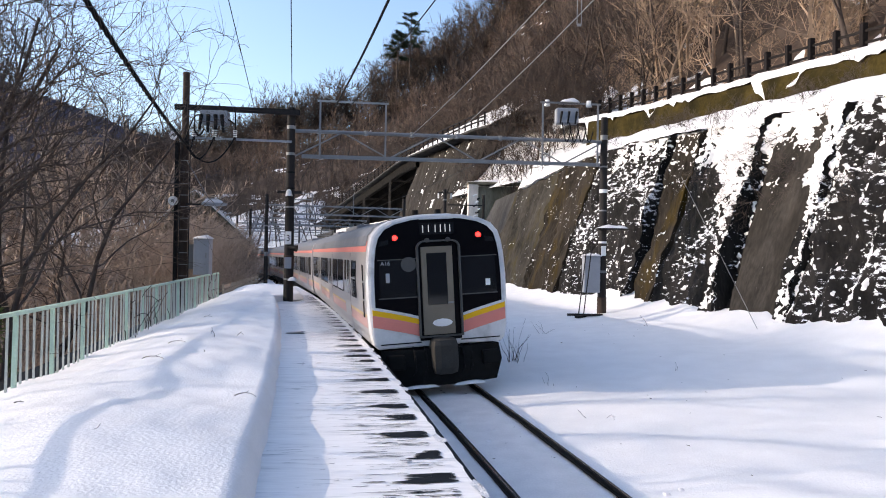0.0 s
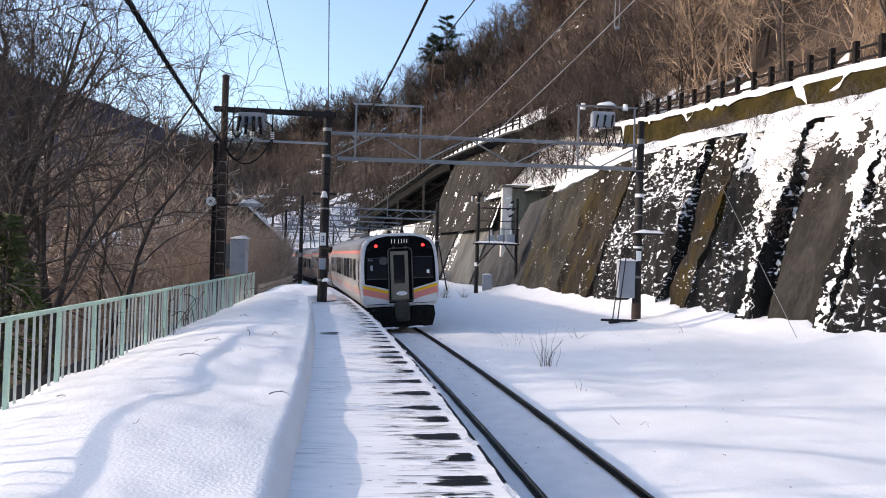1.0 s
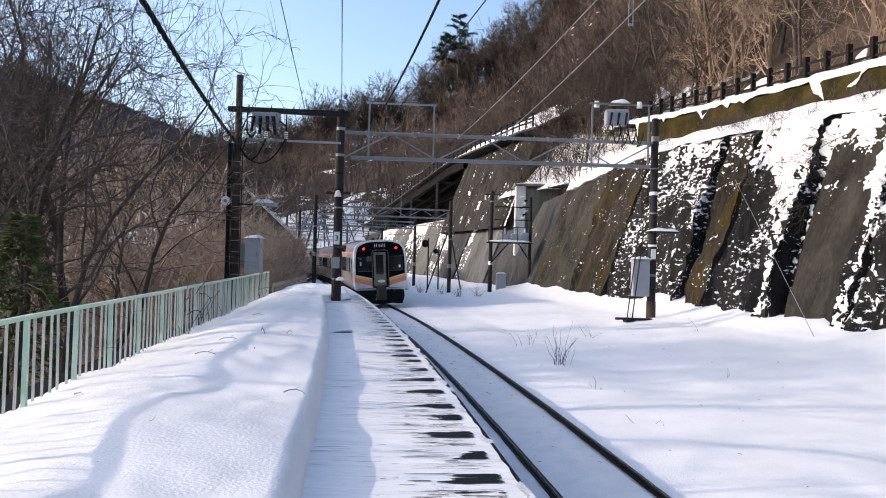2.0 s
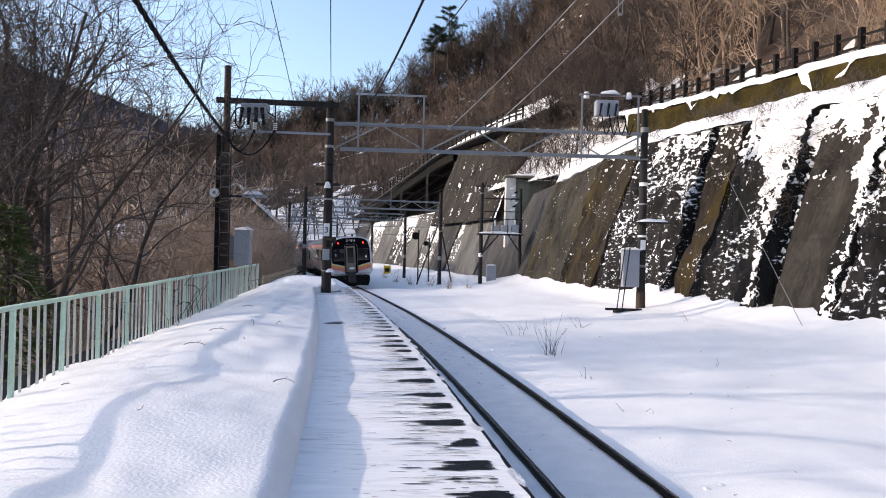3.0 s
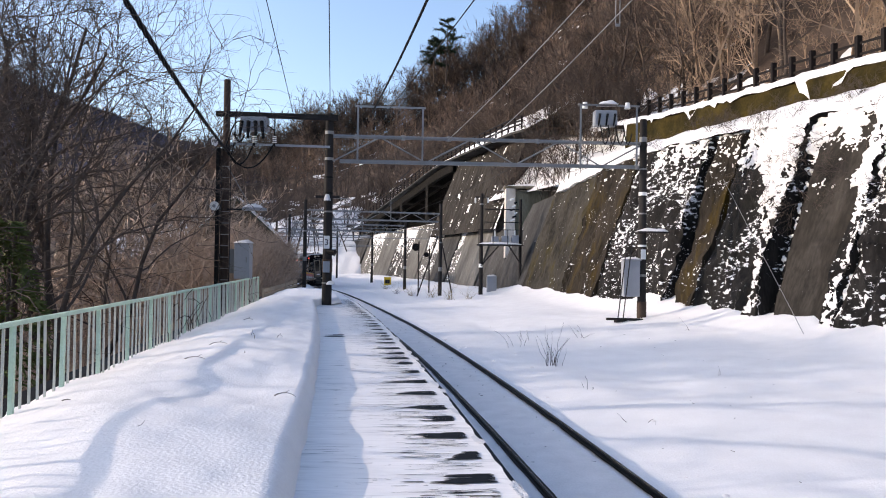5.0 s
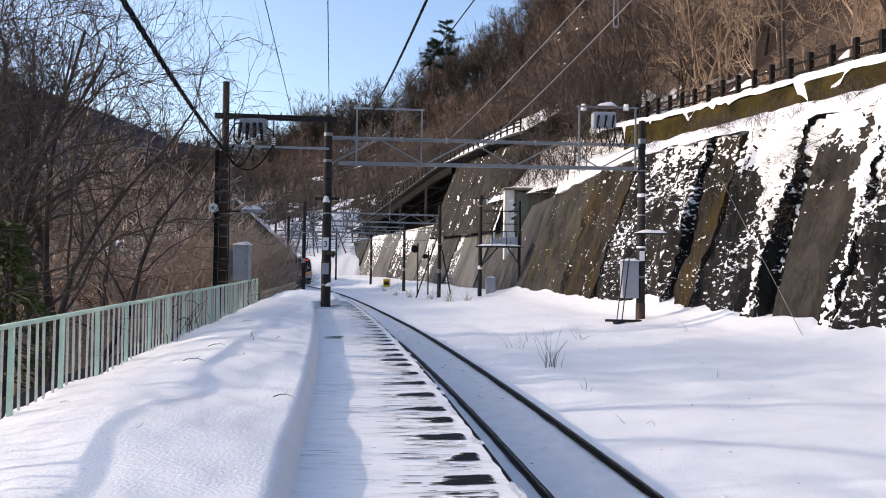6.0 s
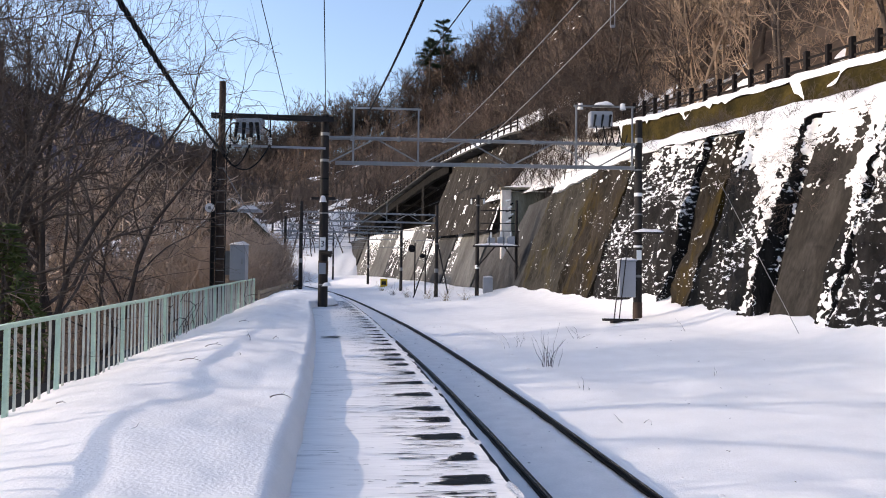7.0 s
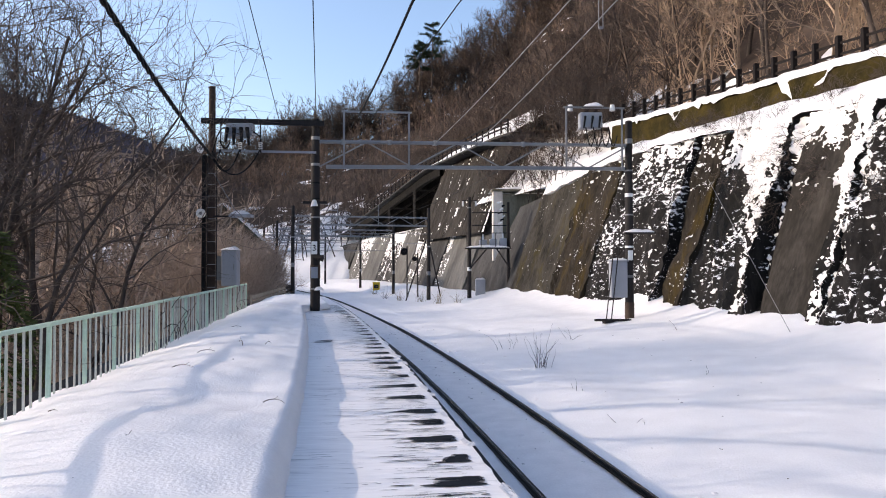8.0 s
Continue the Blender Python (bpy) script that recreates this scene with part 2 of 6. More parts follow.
def rod(bm, a, b, r, r2=None, n=8, caps=True):
    """A round bar from a to b."""
    a, b = Vector(a), Vector(b)
    d = b - a
    out = bmesh.ops.create_cone(bm, cap_ends=caps, segments=n, radius1=r, radius2=r if r2 is None else r2, depth=d.length)
    m = Matrix.Translation((a + b) / 2) @ d.to_track_quat("Z", "Y").to_matrix().to_4x4()
    bmesh.ops.transform(bm, matrix=m, verts=out["verts"])
    return bm


def bar(bm, a, b, w, h, up=(0, 0, 1)):
    """A square bar from a to b, w wide and h high."""
    a, b = Vector(a), Vector(b)
    d = (b - a)
    y = d.normalized()
    x = y.cross(Vector(up))
    x = x.normalized() if x.length > 1e-4 else Vector((1, 0, 0))
    z = x.cross(y)
    m = Matrix((x, y, z)).transposed().to_4x4()
    m.translation = (a + b) / 2
    out = bmesh.ops.create_cube(bm, size=1)
    bmesh.ops.transform(bm, matrix=m @ Matrix.Diagonal((w, d.length, h, 1)), verts=out["verts"])
    return bm


def B():
    return bmesh.new()


def hump(bm, lo, hi, h, seed=0):
    """A soft cap of snow on a rectangle."""
    nx, ny = 8, 6
    vs = []
    for i in range(nx + 1):
        for j in range(ny + 1):
            u, v = i / nx, j / ny
            k = (1 - abs(2 * u - 1) ** 4) * (1 - abs(2 * v - 1) ** 4)
            x, y = lo[0] + (hi[0] - lo[0]) * u, lo[1] + (hi[1] - lo[1]) * v
            vs.append(bm.verts.new((x, y, lo[2] + h * k * (0.85 + 0.3 * noise.noise((x * 3 + seed, y * 3, 0))))))
    for i in range(nx):
        for j in range(ny):
            a = i * (ny + 1) + j
            bm.faces.new((vs[a], vs[a + ny + 1], vs[a + ny + 2], vs[a + 1]))
    return bm


def tube_line(bm, line, r, n=6):
    """One joined tube along a line of points."""
    prev = None
    for i, p in enumerate(line):
        d = (line[min(i + 1, len(line) - 1)] - line[max(i - 1, 0)]).normalized()
        u = d.cross(Vector((0.13, 0.21, 0.97))).normalized()
        w = d.cross(u)
        ring = [bm.verts.new(p + (u * math.cos(6.2832 * k / n) + w * math.sin(6.2832 * k / n)) * r) for k in range(n)]
        if prev:
            for k in range(n):
                bm.faces.new((prev[k], prev[(k + 1) % n], ring[(k + 1) % n], ring[k]))
        prev = ring
    return bm


def cable(name, pts, r, material, label="", category="cable", sag=0.0, group=""):
    """A hanging wire through points, as a bevelled curve turned into a mesh."""
    P = [Vector(p) for p in pts]
    line = []
    for a, b in zip(P, P[1:]):
        for i in range(12):
            u = i / 12
            q = a.lerp(b, u)
            q.z -= sag * 4 * u * (1 - u)
            line.append(q)
    line.append(P[-1])
    bm = tube_line(B(), line, r, 6)
    return tagged(part(name, bm, material, smooth=True), label, category, group)


def fbm(x, y, s, seed=0.0):
    return noise.fractal(Vector((x * s + seed, y * s - seed, seed)), 1.0, 2.0, 4)


# ---- ground, track and platform ----
def sheet(name, us, vs, point, material, label, category="", smooth=True, kind="structure"):
    """A surface over a grid of two parameters."""
    pts = [point(u, v) for u in us for v in vs]
    n = len(vs)
    faces = [(i * n + j, (i + 1) * n + j, (i + 1) * n + j + 1, i * n + j + 1) for i in range(len(us) - 1) for j in range(n - 1)]
    return tagged(new(name, raw(name, pts, faces, material, smooth)), label, category, kind=kind)


def span(a, b, step):
    n = max(1, round((b - a) / step))
    return [a + (b - a) * i / n for i in range(n + 1)]


def fence_x(y):
    return -4.93 - 0.128 * (y - 8.2) - 0.00002 * (y - 8.2) ** 2


def field(y, d):
    """Height of the snow right of the track."""
    rise = max(0.0, min(1.0, (d - 0.62) / 11.0))
    z = -0.015 + 0.72 * rise ** 1.3
    z += 0.11 * math.exp(-((d - 2.2) / 0.9) ** 2) * (0.6 + 0.4 * fbm(y, d, 0.3))
    z += min(1.0, max(0.0, d - 0.9) / 2.5) * (0.10 * fbm(y, d, 0.22, 3.0) + 0.05 * fbm(y, d, 0.7, 9.0))
    drift = max(0.0, (d - 9.4) / 2.2)
    near = min(1.0, max(0.0, (56 - y) / 10))
    z += near * drift ** 1.6 * (0.42 + 0.38 * max(-0.3, fbm(y, 0, 0.28, 5.0)) + 0.06 * fbm(y, d, 1.3, 2.0))
    z -= 0.3 * (1 - near) * rise
    return z


GY = span(-10, 34, 0.35) + span(35, 130, 1.0)
GD = span(0.69, 4, 0.2) + span(4.3, 13.4, 0.3)
sheet("ground", GY, GD, lambda y, d: beside(y, d, field(y, d)), SNOW, "smooth wind-drifted snow field beside the track", "snow")
sheet("road", GY, [-0.6 + 0.1 * i for i in range(13)],
      lambda y, d: beside(y, d, -0.055 + 0.045 * (d + 0.6) / 1.2 + 0.02 * fbm(y, d, 1.5) - 0.035 * abs(d / 0.6) ** 6), SNOW_TRACK,
      "packed grey snow between the rails", "track bed")
sheet("track_verge", GY, [-1.73, -1.55, -1.4, -1.2, -1.0, -0.8, -0.69],
      lambda y, d: beside(y, d, -0.05 + 0.02 * fbm(y, d, 1.5)), SNOW_TRACK, "grey snow between platform and rail", "track bed")


def strip(bm, ys, d0, d1, z, ragged=0.0, seed=0):
    prev = None
    for y in ys:
        e = ragged * noise.noise((y * 3.1, seed, 0)) + ragged * 0.7 * noise.noise((y * 9.0, seed, 4))
        pair = [bm.verts.new(beside(y, d0 + e, z)), bm.verts.new(beside(y, d1, z))]
        if prev:
            bm.faces.new((prev[0], prev[1], pair[1], pair[0]))
        prev = pair
    return bm


def rail_mesh(d):
    bm = B()
    prof = [(-0.063, -0.15), (-0.02, -0.13), (-0.02, -0.035), (-0.034, -0.03), (-0.034, -0.004), (-0.028, 0), (0.028, 0), (0.034, -0.004),
            (0.034, -0.03), (0.02, -0.035), (0.02, -0.13), (0.063, -0.15)]
    prev = None
    for y in GY:
        ring = [bm.verts.new(beside(y, d + a, b + (0.05 if d > 0 else 0.0))) for a, b in prof]
        if prev:
            for i in range(len(prof) - 1):
                bm.faces.new((prev[i], prev[i + 1], ring[i + 1], ring[i]))
        prev = ring
    return bm


for side in (-1, 1):
    rail = tagged(new("rail"), "dark steel running rail half sunk in snow", "rail", "running rails")
    part("head", rail_mesh(side * 0.625), RAIL, rail)
    part("running_band", strip(B(), GY, side * 0.625 - 0.014, side * 0.625 + 0.014, 0.003 + (0.05 if side > 0 else 0.0)), RAIL_TOP, rail, "polished steel band")
    groove = tagged(part("flangeway", strip(strip(B(), GY, side * 0.625 - 0.075, side * 0.625 - 0.02, -0.028 + (0.045 if side > 0 else 0.0), 0.02, side),
                                            GY, side * 0.625 + 0.07, side * 0.625 + 0.02, -0.028 + (0.045 if side > 0 else 0.0), 0.012, side + 5), RAIL, rail, "dark gap beside the rail"))

EDGE = -1.69
PY = span(-8, 44, 0.5)
bm = B()
prev = None
for y in PY:
    e = beside(y, EDGE)
    ring = [bm.verts.new((x, e.y, z + grade(y))) for x, z in ((e.x - 0.12, -0.4), (e.x - 0.12, 0.72), (e.x, 0.74), (e.x, 0.918), (fence_x(y) - 0.5, 0.918), (fence_x(y) - 0.6, -0.6))]
    if prev:
        for i in range(5):
            bm.faces.new((prev[i], prev[i + 1], ring[i + 1], ring[i]))
    prev = ring
platform = tagged(part("platform", bm, ASPHALT), "dark paved station platform under thin swept snow", "platform", kind="structure")

SWEPT = -3.45


def swept_z(y, d):
    return 0.934 + 0.006 * fbm(y * 3, d, 2.0)


sheet("pavement", span(-8, 34, 0.12) + span(35, 44, 1.0), [SWEPT - 0.15 + (EDGE - 0.012 - SWEPT + 0.15) * i / 22 for i in range(23)],
      lambda y, d: beside(y, d + (0.035 * noise.noise((y * 4.0, 7, 0)) + 0.02 * noise.noise((y * 11, 2, 0)) if d > EDGE - 0.03 else 0), swept_z(y, d)),
      SNOW_SWEPT, "thin swept snow on the platform walkway", "snow")

# bare dark paving showing through the thin snow near the platform edge
rng = random.Random(4)
bm = B()


def sliver(y, d, w, l, seed):
    """A ragged patch l across the platform and w along it."""
    n = 7
    a, b = [], []
    for i in range(n + 1):
        u = i / n
        taper = min(1.0, 6 * u + 0.5, 3.2 * (1 - u) + 0.3)
        dd = d - l * u
        a.append(bm.verts.new(beside(y + w * 0.5 * taper * (1 + 0.6 * noise.noise((i * 1.7, seed, 1))), dd, swept_z(y, dd) + 0.008)))
        b.append(bm.verts.new(beside(y - w * 0.5 * taper * (1 + 0.6 * noise.noise((i * 1.7, seed, 9))), dd, swept_z(y, dd) + 0.008)))
    for i in range(n):
        bm.faces.new((a[i], b[i], b[i + 1], a[i + 1]))


k = 0
y = 3.2
while y < 33:
    far = max(0.25, 1 - y / 34)
    reach = (0.24 + 0.2 * rng.random()) * (0.6 + 0.4 * far)
    for j in range(7):
        sliver(y + 0.035 * (j - 3), EDGE - 0.12 - rng.random() * 0.025, 0.046, reach * rng.uniform(0.55, 1.9), k + j * 0.37)
    for j in range(34):
        k += 1
        sliver(y + rng.uniform(-0.5, 0.5), EDGE - 0.16 - rng.random() ** 2 * 0.6, 0.004 + 0.014 * rng.random() ** 2, 0.06 + 0.4 * rng.random() ** 2, k)
    y += rng.choice((0.62, 0.7, 0.78, 0.95))
    k += 1
for j in range(600):
    yy = rng.uniform(3, 26)
    sliver(yy, SWEPT + 0.25 + rng.random() * 1.3, 0.003 + 0.009 * rng.random() ** 3, 0.04 + 0.3 * rng.random() ** 2, j * 3.3)
for j in range(14):
    sliver(rng.uniform(17.3, 17.8), SWEPT + 0.62 - rng.random() * 0.15, 0.03 + 0.06 * rng.random(), 0.15 + 0.3 * rng.random(), j)
tagged(part("bare_paving", bm, ASPHALT), "ragged dark paving showing through swept snow", "paving", kind="stuff")
bm = B()
strip(bm, span(-8, 40, 0.06), EDGE - 0.12, EDGE + 0.028, 0.928, 0.02, 3)
tagged(part("platform_edge", bm, BLACK), "black rubber edging along the platform", "platform edge", kind="structure")
bm = B()
for j in range(50):
    yy = rng.uniform(3, 36)
    d = EDGE - rng.uniform(-0.01, 0.05)
    l = rng.uniform(0.08, 0.3)
    vs = [bm.verts.new(beside(yy + l * s, d + o + 0.012 * rng.random(), 0.937 + h)) for s, o, h in
          ((-1, 0, 0), (-0.5, 0.03, 0), (0.4, 0.035, 0), (1, 0, 0), (0.5, -0.05, 0.006), (-0.5, -0.05, 0.006))]
    bm.faces.new(vs)
tagged(part("edge_crust", bm, SNOW_ROUGH), "broken crusts of snow on the platform lip", "snow", kind="stuff")


bm = B()
for j in range(170):
    yy, dd = rng.uniform(5, 32), rng.choice((rng.uniform(-0.5, 0.5), rng.uniform(0.9, 2.2), rng.uniform(-1.5, -0.85)))
    p, r = beside(yy, dd), 0.02 + 0.05 * rng.random() ** 2
    z = field(yy, dd) - 0.005 if dd > 0.7 else -0.05
    hump(bm, (p.x - r, p.y - r * 1.3, z - 0.01), (p.x + r, p.y + r * 1.3, z), r * 0.8, j)
tagged(part("snow_clods", bm, SNOW_TRACK, smooth=True), "small clods of snow scattered along the track", "snow", kind="stuff")


def bank_z(y, u):
    """u runs from 0 at the swept edge to 1 at the railing."""
    z = 0.93 + 0.23 * min(1.0, u / 0.032) ** 0.7 * (1 + 0.15 * fbm(y, 0, 0.5, 1.0))
    z += 0.10 * math.sin(min(1, u) * math.pi) - 0.22 * max(0.0, (u - 0.45) / 0.55) ** 1.2
    z += min(1, u * 6) * (0.06 * fbm(y, u * 4, 0.45, 4.0) + 0.025 * fbm(y * 2, u * 8, 1.2, 6.0) + 0.012 * fbm(y * 4, u * 14, 1.5, 2.0))
    if y > 24:
        z += 0.05 * min(1, (y - 24) / 4) * (1 - u)
    if y > 36:
        z -= 0.75 * min(1, (y - 36) / 12) ** 1.3
    return z


def bank_pt(y, u):
    a = beside(y, SWEPT + 0.03 * noise.noise((y * 1.6, 0, 3)) + (0.55 * max(0.0, y - 27.5) if y < 29.5 else 1.1) * (1 - u))
    fx = min(a.x - 0.8, fence_x(a.y) - 0.12)
    return Vector((a.x + (fx - a.x) * u, a.y, bank_z(y, u)))


BU = [0, 0.01, 0.025, 0.04, 0.06, 0.08, 0.1] + span(0.13, 0.97, 0.035) + [1.0]
sheet("snow_bank", span(-6, 34, 0.18) + span(34.5, 64, 0.8), BU, bank_pt, SNOW, "deep undisturbed snow bank along the platform", "snow")

sheet("far_bank", span(60, 128, 1.5), span(0, 1, 0.1), lambda y, u: beside(y, -1.75 - 4.5 * u, -0.1 + 0.5 * u + 0.25 * fbm(y, u * 4, 0.4, 2)), SNOW_ROUGH,
      "snow beside the curving track beyond the platform", "snow")

# ---- valley on the left, one sheet down and away ----
VU = [0, 0.3, 0.8, 1.5, 3, 5, 8, 12, 17, 24, 34, 50, 75, 110, 160, 230, 320]


def valley(y, u):
    z = 0.85 - 9.5 * (1 - math.exp(-u / 9.0)) + 0.4 * min(1, u / 3) * fbm(u, y, 0.15, 2.0)
    if u > 60:
        z += (u - 60) * 0.22
    x0 = fence_x(min(y, 62)) - 0.1 - (0.3 * (y - 62) if y > 62 else 0)
    return Vector((x0 - u, y, z))


sheet("valley", span(-30, 70, 2) + span(75, 320, 15), VU, valley, LITTER, "wooded slope below the railing, leaf litter and snow", "slope")
sheet("far_ground", [-900, -400, -200, -60, 60, 200, 400, 900], [-400, -150, -20, 100, 300, 700, 1500], lambda x, y: Vector((x, y, -14)), LITTER,
      "valley floor reaching into the distance", "ground")


def ridge_left(i, v):
    """Far mountain; i is bearing, v climbs the slope."""
    x = -620 + 560 * i
    top = np.interp(x, [-620, -367, -274, -225, -180, -120, -60], [190, 150, 118, 101, 85, 73, 62]) + 6 * fbm(x, 0, 0.02)
    return Vector((x + 40 * (1 - v), 600 - 260 * (1 - v) + 20 * fbm(x, v * 100, 0.01, 3), -14 + (top + 14) * v ** 0.9 + 5 * v * (1 - v) * fbm(x, v * 90, 0.03)))


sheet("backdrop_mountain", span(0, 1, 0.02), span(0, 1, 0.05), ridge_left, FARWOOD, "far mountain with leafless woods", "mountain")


# ---- hillside on the right ----
def road_z(y):
    return float(np.interp(y, [-20, 14, 26, 38, 45, 56, 61, 71, 81, 86, 91, 101, 111, 121, 130, 170], [8.0, 9.5, 10.4, 11.1, 11.7, 13.8, 14.2, 14.4, 14.5, 14.3, 13.7, 12.3, 10.6, 8.7, 7.4, 7.0]))


def wall_top(y):
    return float(np.interp(y, [-12, 18, 24, 28.5, 34, 40, 44.7, 50, 54], [7.2, 7.7, 8.0, 8.3, 8.5, 8.2, 7.6, 7.0, 6.9]))


def bench_inner(y):
    return road_z(y) - float(np.interp(y, [20, 45], [1.0, 1.7]))


sheet("bench", span(-12, 47, 0.6), span(0, 1, 0.1),
      lambda y, u: beside(y, 13.85 + 2.7 * u, wall_top(y) + 0.1 + (bench_inner(y) + 0.1 - wall_top(y)) * u ** 0.8 + 0.22 * math.sin(u * math.pi) + 0.16 * fbm(y, u * 3, 0.6, 2)),
      SNOW_ROUGH, "snow lying on the bench above the retaining wall", "snow")


def hill(y, d):
    z = road_z(y) + 0.15
    if d > 20.5:
        z += (d - 20.5) * float(np.interp(y, [45, 65, 90, 130], [0.92, 0.75, 0.45, 0.3])) + min(1, (d - 20.5) / 10) * (1.6 * fbm(y, d, 0.05, 8.0) + 0.5 * fbm(y, d, 0.2))
    else:
        z += 0.12 * fbm(y, d, 0.5, 3.0)
    return z


HILL_D = [16.75, 17.3, 18, 18.8, 19.6, 20.5] + span(22, 60, 2.5) + span(64, 150, 7)
sheet("hillside", span(-25, 132, 2.0), HILL_D, lambda y, d: beside(min(y, 130), d, hill(y, d)) + Vector((0, max(0, y - 130), 0)), LITTER,
      "steep wooded hillside with patchy snow", "hillside")


def crest(x):
    return float(np.interp(x, [-170, -120, -78, -45, -20, 13, 40, 90, 200], [12, 18, 27, 37, 49, 70, 101, 162, 258]))


def ridge_right(x, v):
    y = 128 + 130 * v + 8 * fbm(x, v * 40, 0.03)
    return Vector((x, y, 4 + 90 * min(0.0, v) + (crest(x) - 4) * max(0.0, v) ** 1.05 + 3 * fbm(x, v * 100, 0.04) * min(1, max(0, v) * 4)))


RX = span(-170, 190, 6)
sheet("clearing", span(-62, -6, 0.8), span(-0.07, 0.36, 0.014), lambda x, v: ridge_right(x, v) + Vector((0, 0, 0.15 - 1.2 * (max(0, v) / 0.32 + 0.9 * fbm(x, v * 130, 0.16, 4) + 0.5 * fbm(x, v * 130, 0.6, 2) - 0.62))), SNOW_ROUGH,
      "snow lying in a clearing under bare trees", "snow")
sheet("backdrop_ridge", RX, [-0.08, -0.04] + span(0, 1, 0.05), ridge_right, LITTER, "wooded ridge beyond the curve of the line", "hillside")

# ---- retaining wall: leaning panels of different make ----
RUN = 0.34  # set back for each metre of height


def wall_pt(y, h, proud, d0=11.35):
    """A point on the leaning wall at height h, proud metres in front of it."""
    return beside(y, d0 + RUN * (h - 0.3) - proud * 0.95, h + proud * 0.2)


retaining = tagged(new("wall_retaining"), "leaning retaining wall of stained concrete panels with caught snow", "retaining wall", kind="structure")


def wobble(y, h):
    """How the joint at y wanders with height."""
    return 0.08 * fbm(y * 9.0, h, 0.55, 4.0) + 0.06 * fbm(y * 9.0, h, 2.2, 1.0)


def lodged(y, h):
    """How readily snow stays on the near wall: thick over the top, in the gullies and on the ribs beside them."""
    below = wall_top(y) - h
    s = float(np.interp(y, [15, 19, 19.6, 23.4, 24, 26.6, 27.2, 29, 29.8, 35, 36.5, 40, 42], [-0.78, -0.78, -1.0, -1.0, -0.72, -0.75, -1.0, -1.0, -0.68, -0.68, -0.9, -0.95, -1.1]))
    s += float(np.interp(y, [18, 27, 29, 31, 38], [0.95, 1.0, 0.85, 0.6, 0.5])) * float(np.interp(below, [0.4, 1.2, 2.5], [1.0, 0.75, 0.0]))
    wide = 0.28 + 0.21 * max(0.0, h - 2.2)
    s += 1.15 * math.exp(-((y - 23.25 - 0.22 * max(0.0, h - 2.5)) / wide) ** 4)
    s += 1.1 * math.exp(-((y - 19.55 - 0.03 * h) / 0.38) ** 4)
    s += 0.9 * math.exp(-((y - 20.6) / 2.3) ** 4) * float(np.interp(h, [4.9, 5.5, 6.0], [0.0, 1.0, 0.6]))
    for yc, hc, r in ((21.9, 6.35, 0.55), (19.9, 6.9, 0.75), (18.4, 6.5, 0.6)):
        s -= 1.5 * math.exp(-(((y - yc) / r) ** 2 + ((h - hc) / (r * 1.1)) ** 2))
    return s


def panel(y0, y1, proud, material, rough, seed, base=0.1, top=None, d0=11.35, parent=None, grain=1.1, skew=(0.0, 0.0)):
    """One leaning panel with uneven face and side returns."""
    parent = parent or retaining
    topf = top or wall_top
    ny, nz = max(3, round((y1 - y0) / 0.28)), 28
    grid, bm = [], B()
    for i in range(-1, ny + 2):
        u = min(max(i / ny, 0), 1)
        edge = i < 0 or i > ny
        col = []
        for j in range(nz + 1):
            w = j / nz
            h = base + (topf(y0) - base) * w
            y = y0 + wobble(y0, h) + (y1 + wobble(y1, h) - y0 - wobble(y0, h)) * u + (skew[0] + (skew[1] - skew[0]) * u) * (w - 0.5)
            h = base + (topf(y) - base) * w
            p = -1.1 if edge else proud + rough * (fbm(y * 2.2, h * grain, 0.5, seed) + 0.4 * fbm(y * 3, h * 2.5, 1.4, seed))
            col.append(bm.verts.new(wall_pt(y, h, p, d0)))
        grid.append(col)
    for a, b in zip(grid, grid[1:]):
        for j in range(nz):
            bm.faces.new((a[j], b[j], b[j + 1], a[j + 1]))
    return part("wall_panel", bm, material, parent)


def caught_snow(y0, y1, proud, rough, pseed, share, seed, thick=0.2, scale=1.6, d0=11.35, topf=None, base=0.15, grain=1.1, skew=(0.0, 0.0), step=0.08):
    """Snow lodged on a panel: lumps that stand out where the noise is high, buried in the wall elsewhere."""
    tf = topf or wall_top
    ny, nz = max(4, round((y1 - y0) / step)), 150 if step < 0.1 else 90
    pts, faces = [], []
    for i in range(ny + 1):
        for j in range(nz + 1):
            w = j / nz
            h = base + (tf(y0) - base) * w
            y = y0 + wobble(y0, h) + (y1 + wobble(y1, h) - y0 - wobble(y0, h)) * i / ny + (skew[0] + (skew[1] - skew[0]) * i / ny) * (w - 0.5)
            h = base + (tf(y) + 0.1 - base) * w
            q = y + 0.25 * h
            face = proud + rough * (fbm(y * 2.2, h * grain, 0.5, pseed) + 0.4 * fbm(y * 3, h * 2.5, 1.4, pseed))
            v = 0.55 * fbm(q * 1.1, h * 0.9, scale * 0.45, seed) + 0.65 * fbm(q, h * 1.8, scale * 1.15, seed + 3) + 0.45 * fbm(y, h * 1.7, scale * 3.2, seed + 5) + 0.38 * noise.fractal(Vector((y * 6.5, h * 8.0, seed)), 0.4, 2.1, 3)
            s = float(np.interp(h, share[0], share[1])) if share else lodged(y, h)
            k = (v + s) * 1.7
            pts.append(wall_pt(y, h, face + thick * max(-0.6, k if k < 0.4 else 0.4 + 0.45 * (k - 0.4)) - 0.015, d0))
    n = nz + 1
    for i in range(ny):
        for j in range(nz):
            faces.append((i * n + j, (i + 1) * n + j, (i + 1) * n + j + 1, i * n + j + 1))
    return tagged(new("caught_snow", raw("caught_snow", pts, faces, SNOW_ROUGH, True)), "lumps of snow lodged on the wall", "snow", kind="stuff")


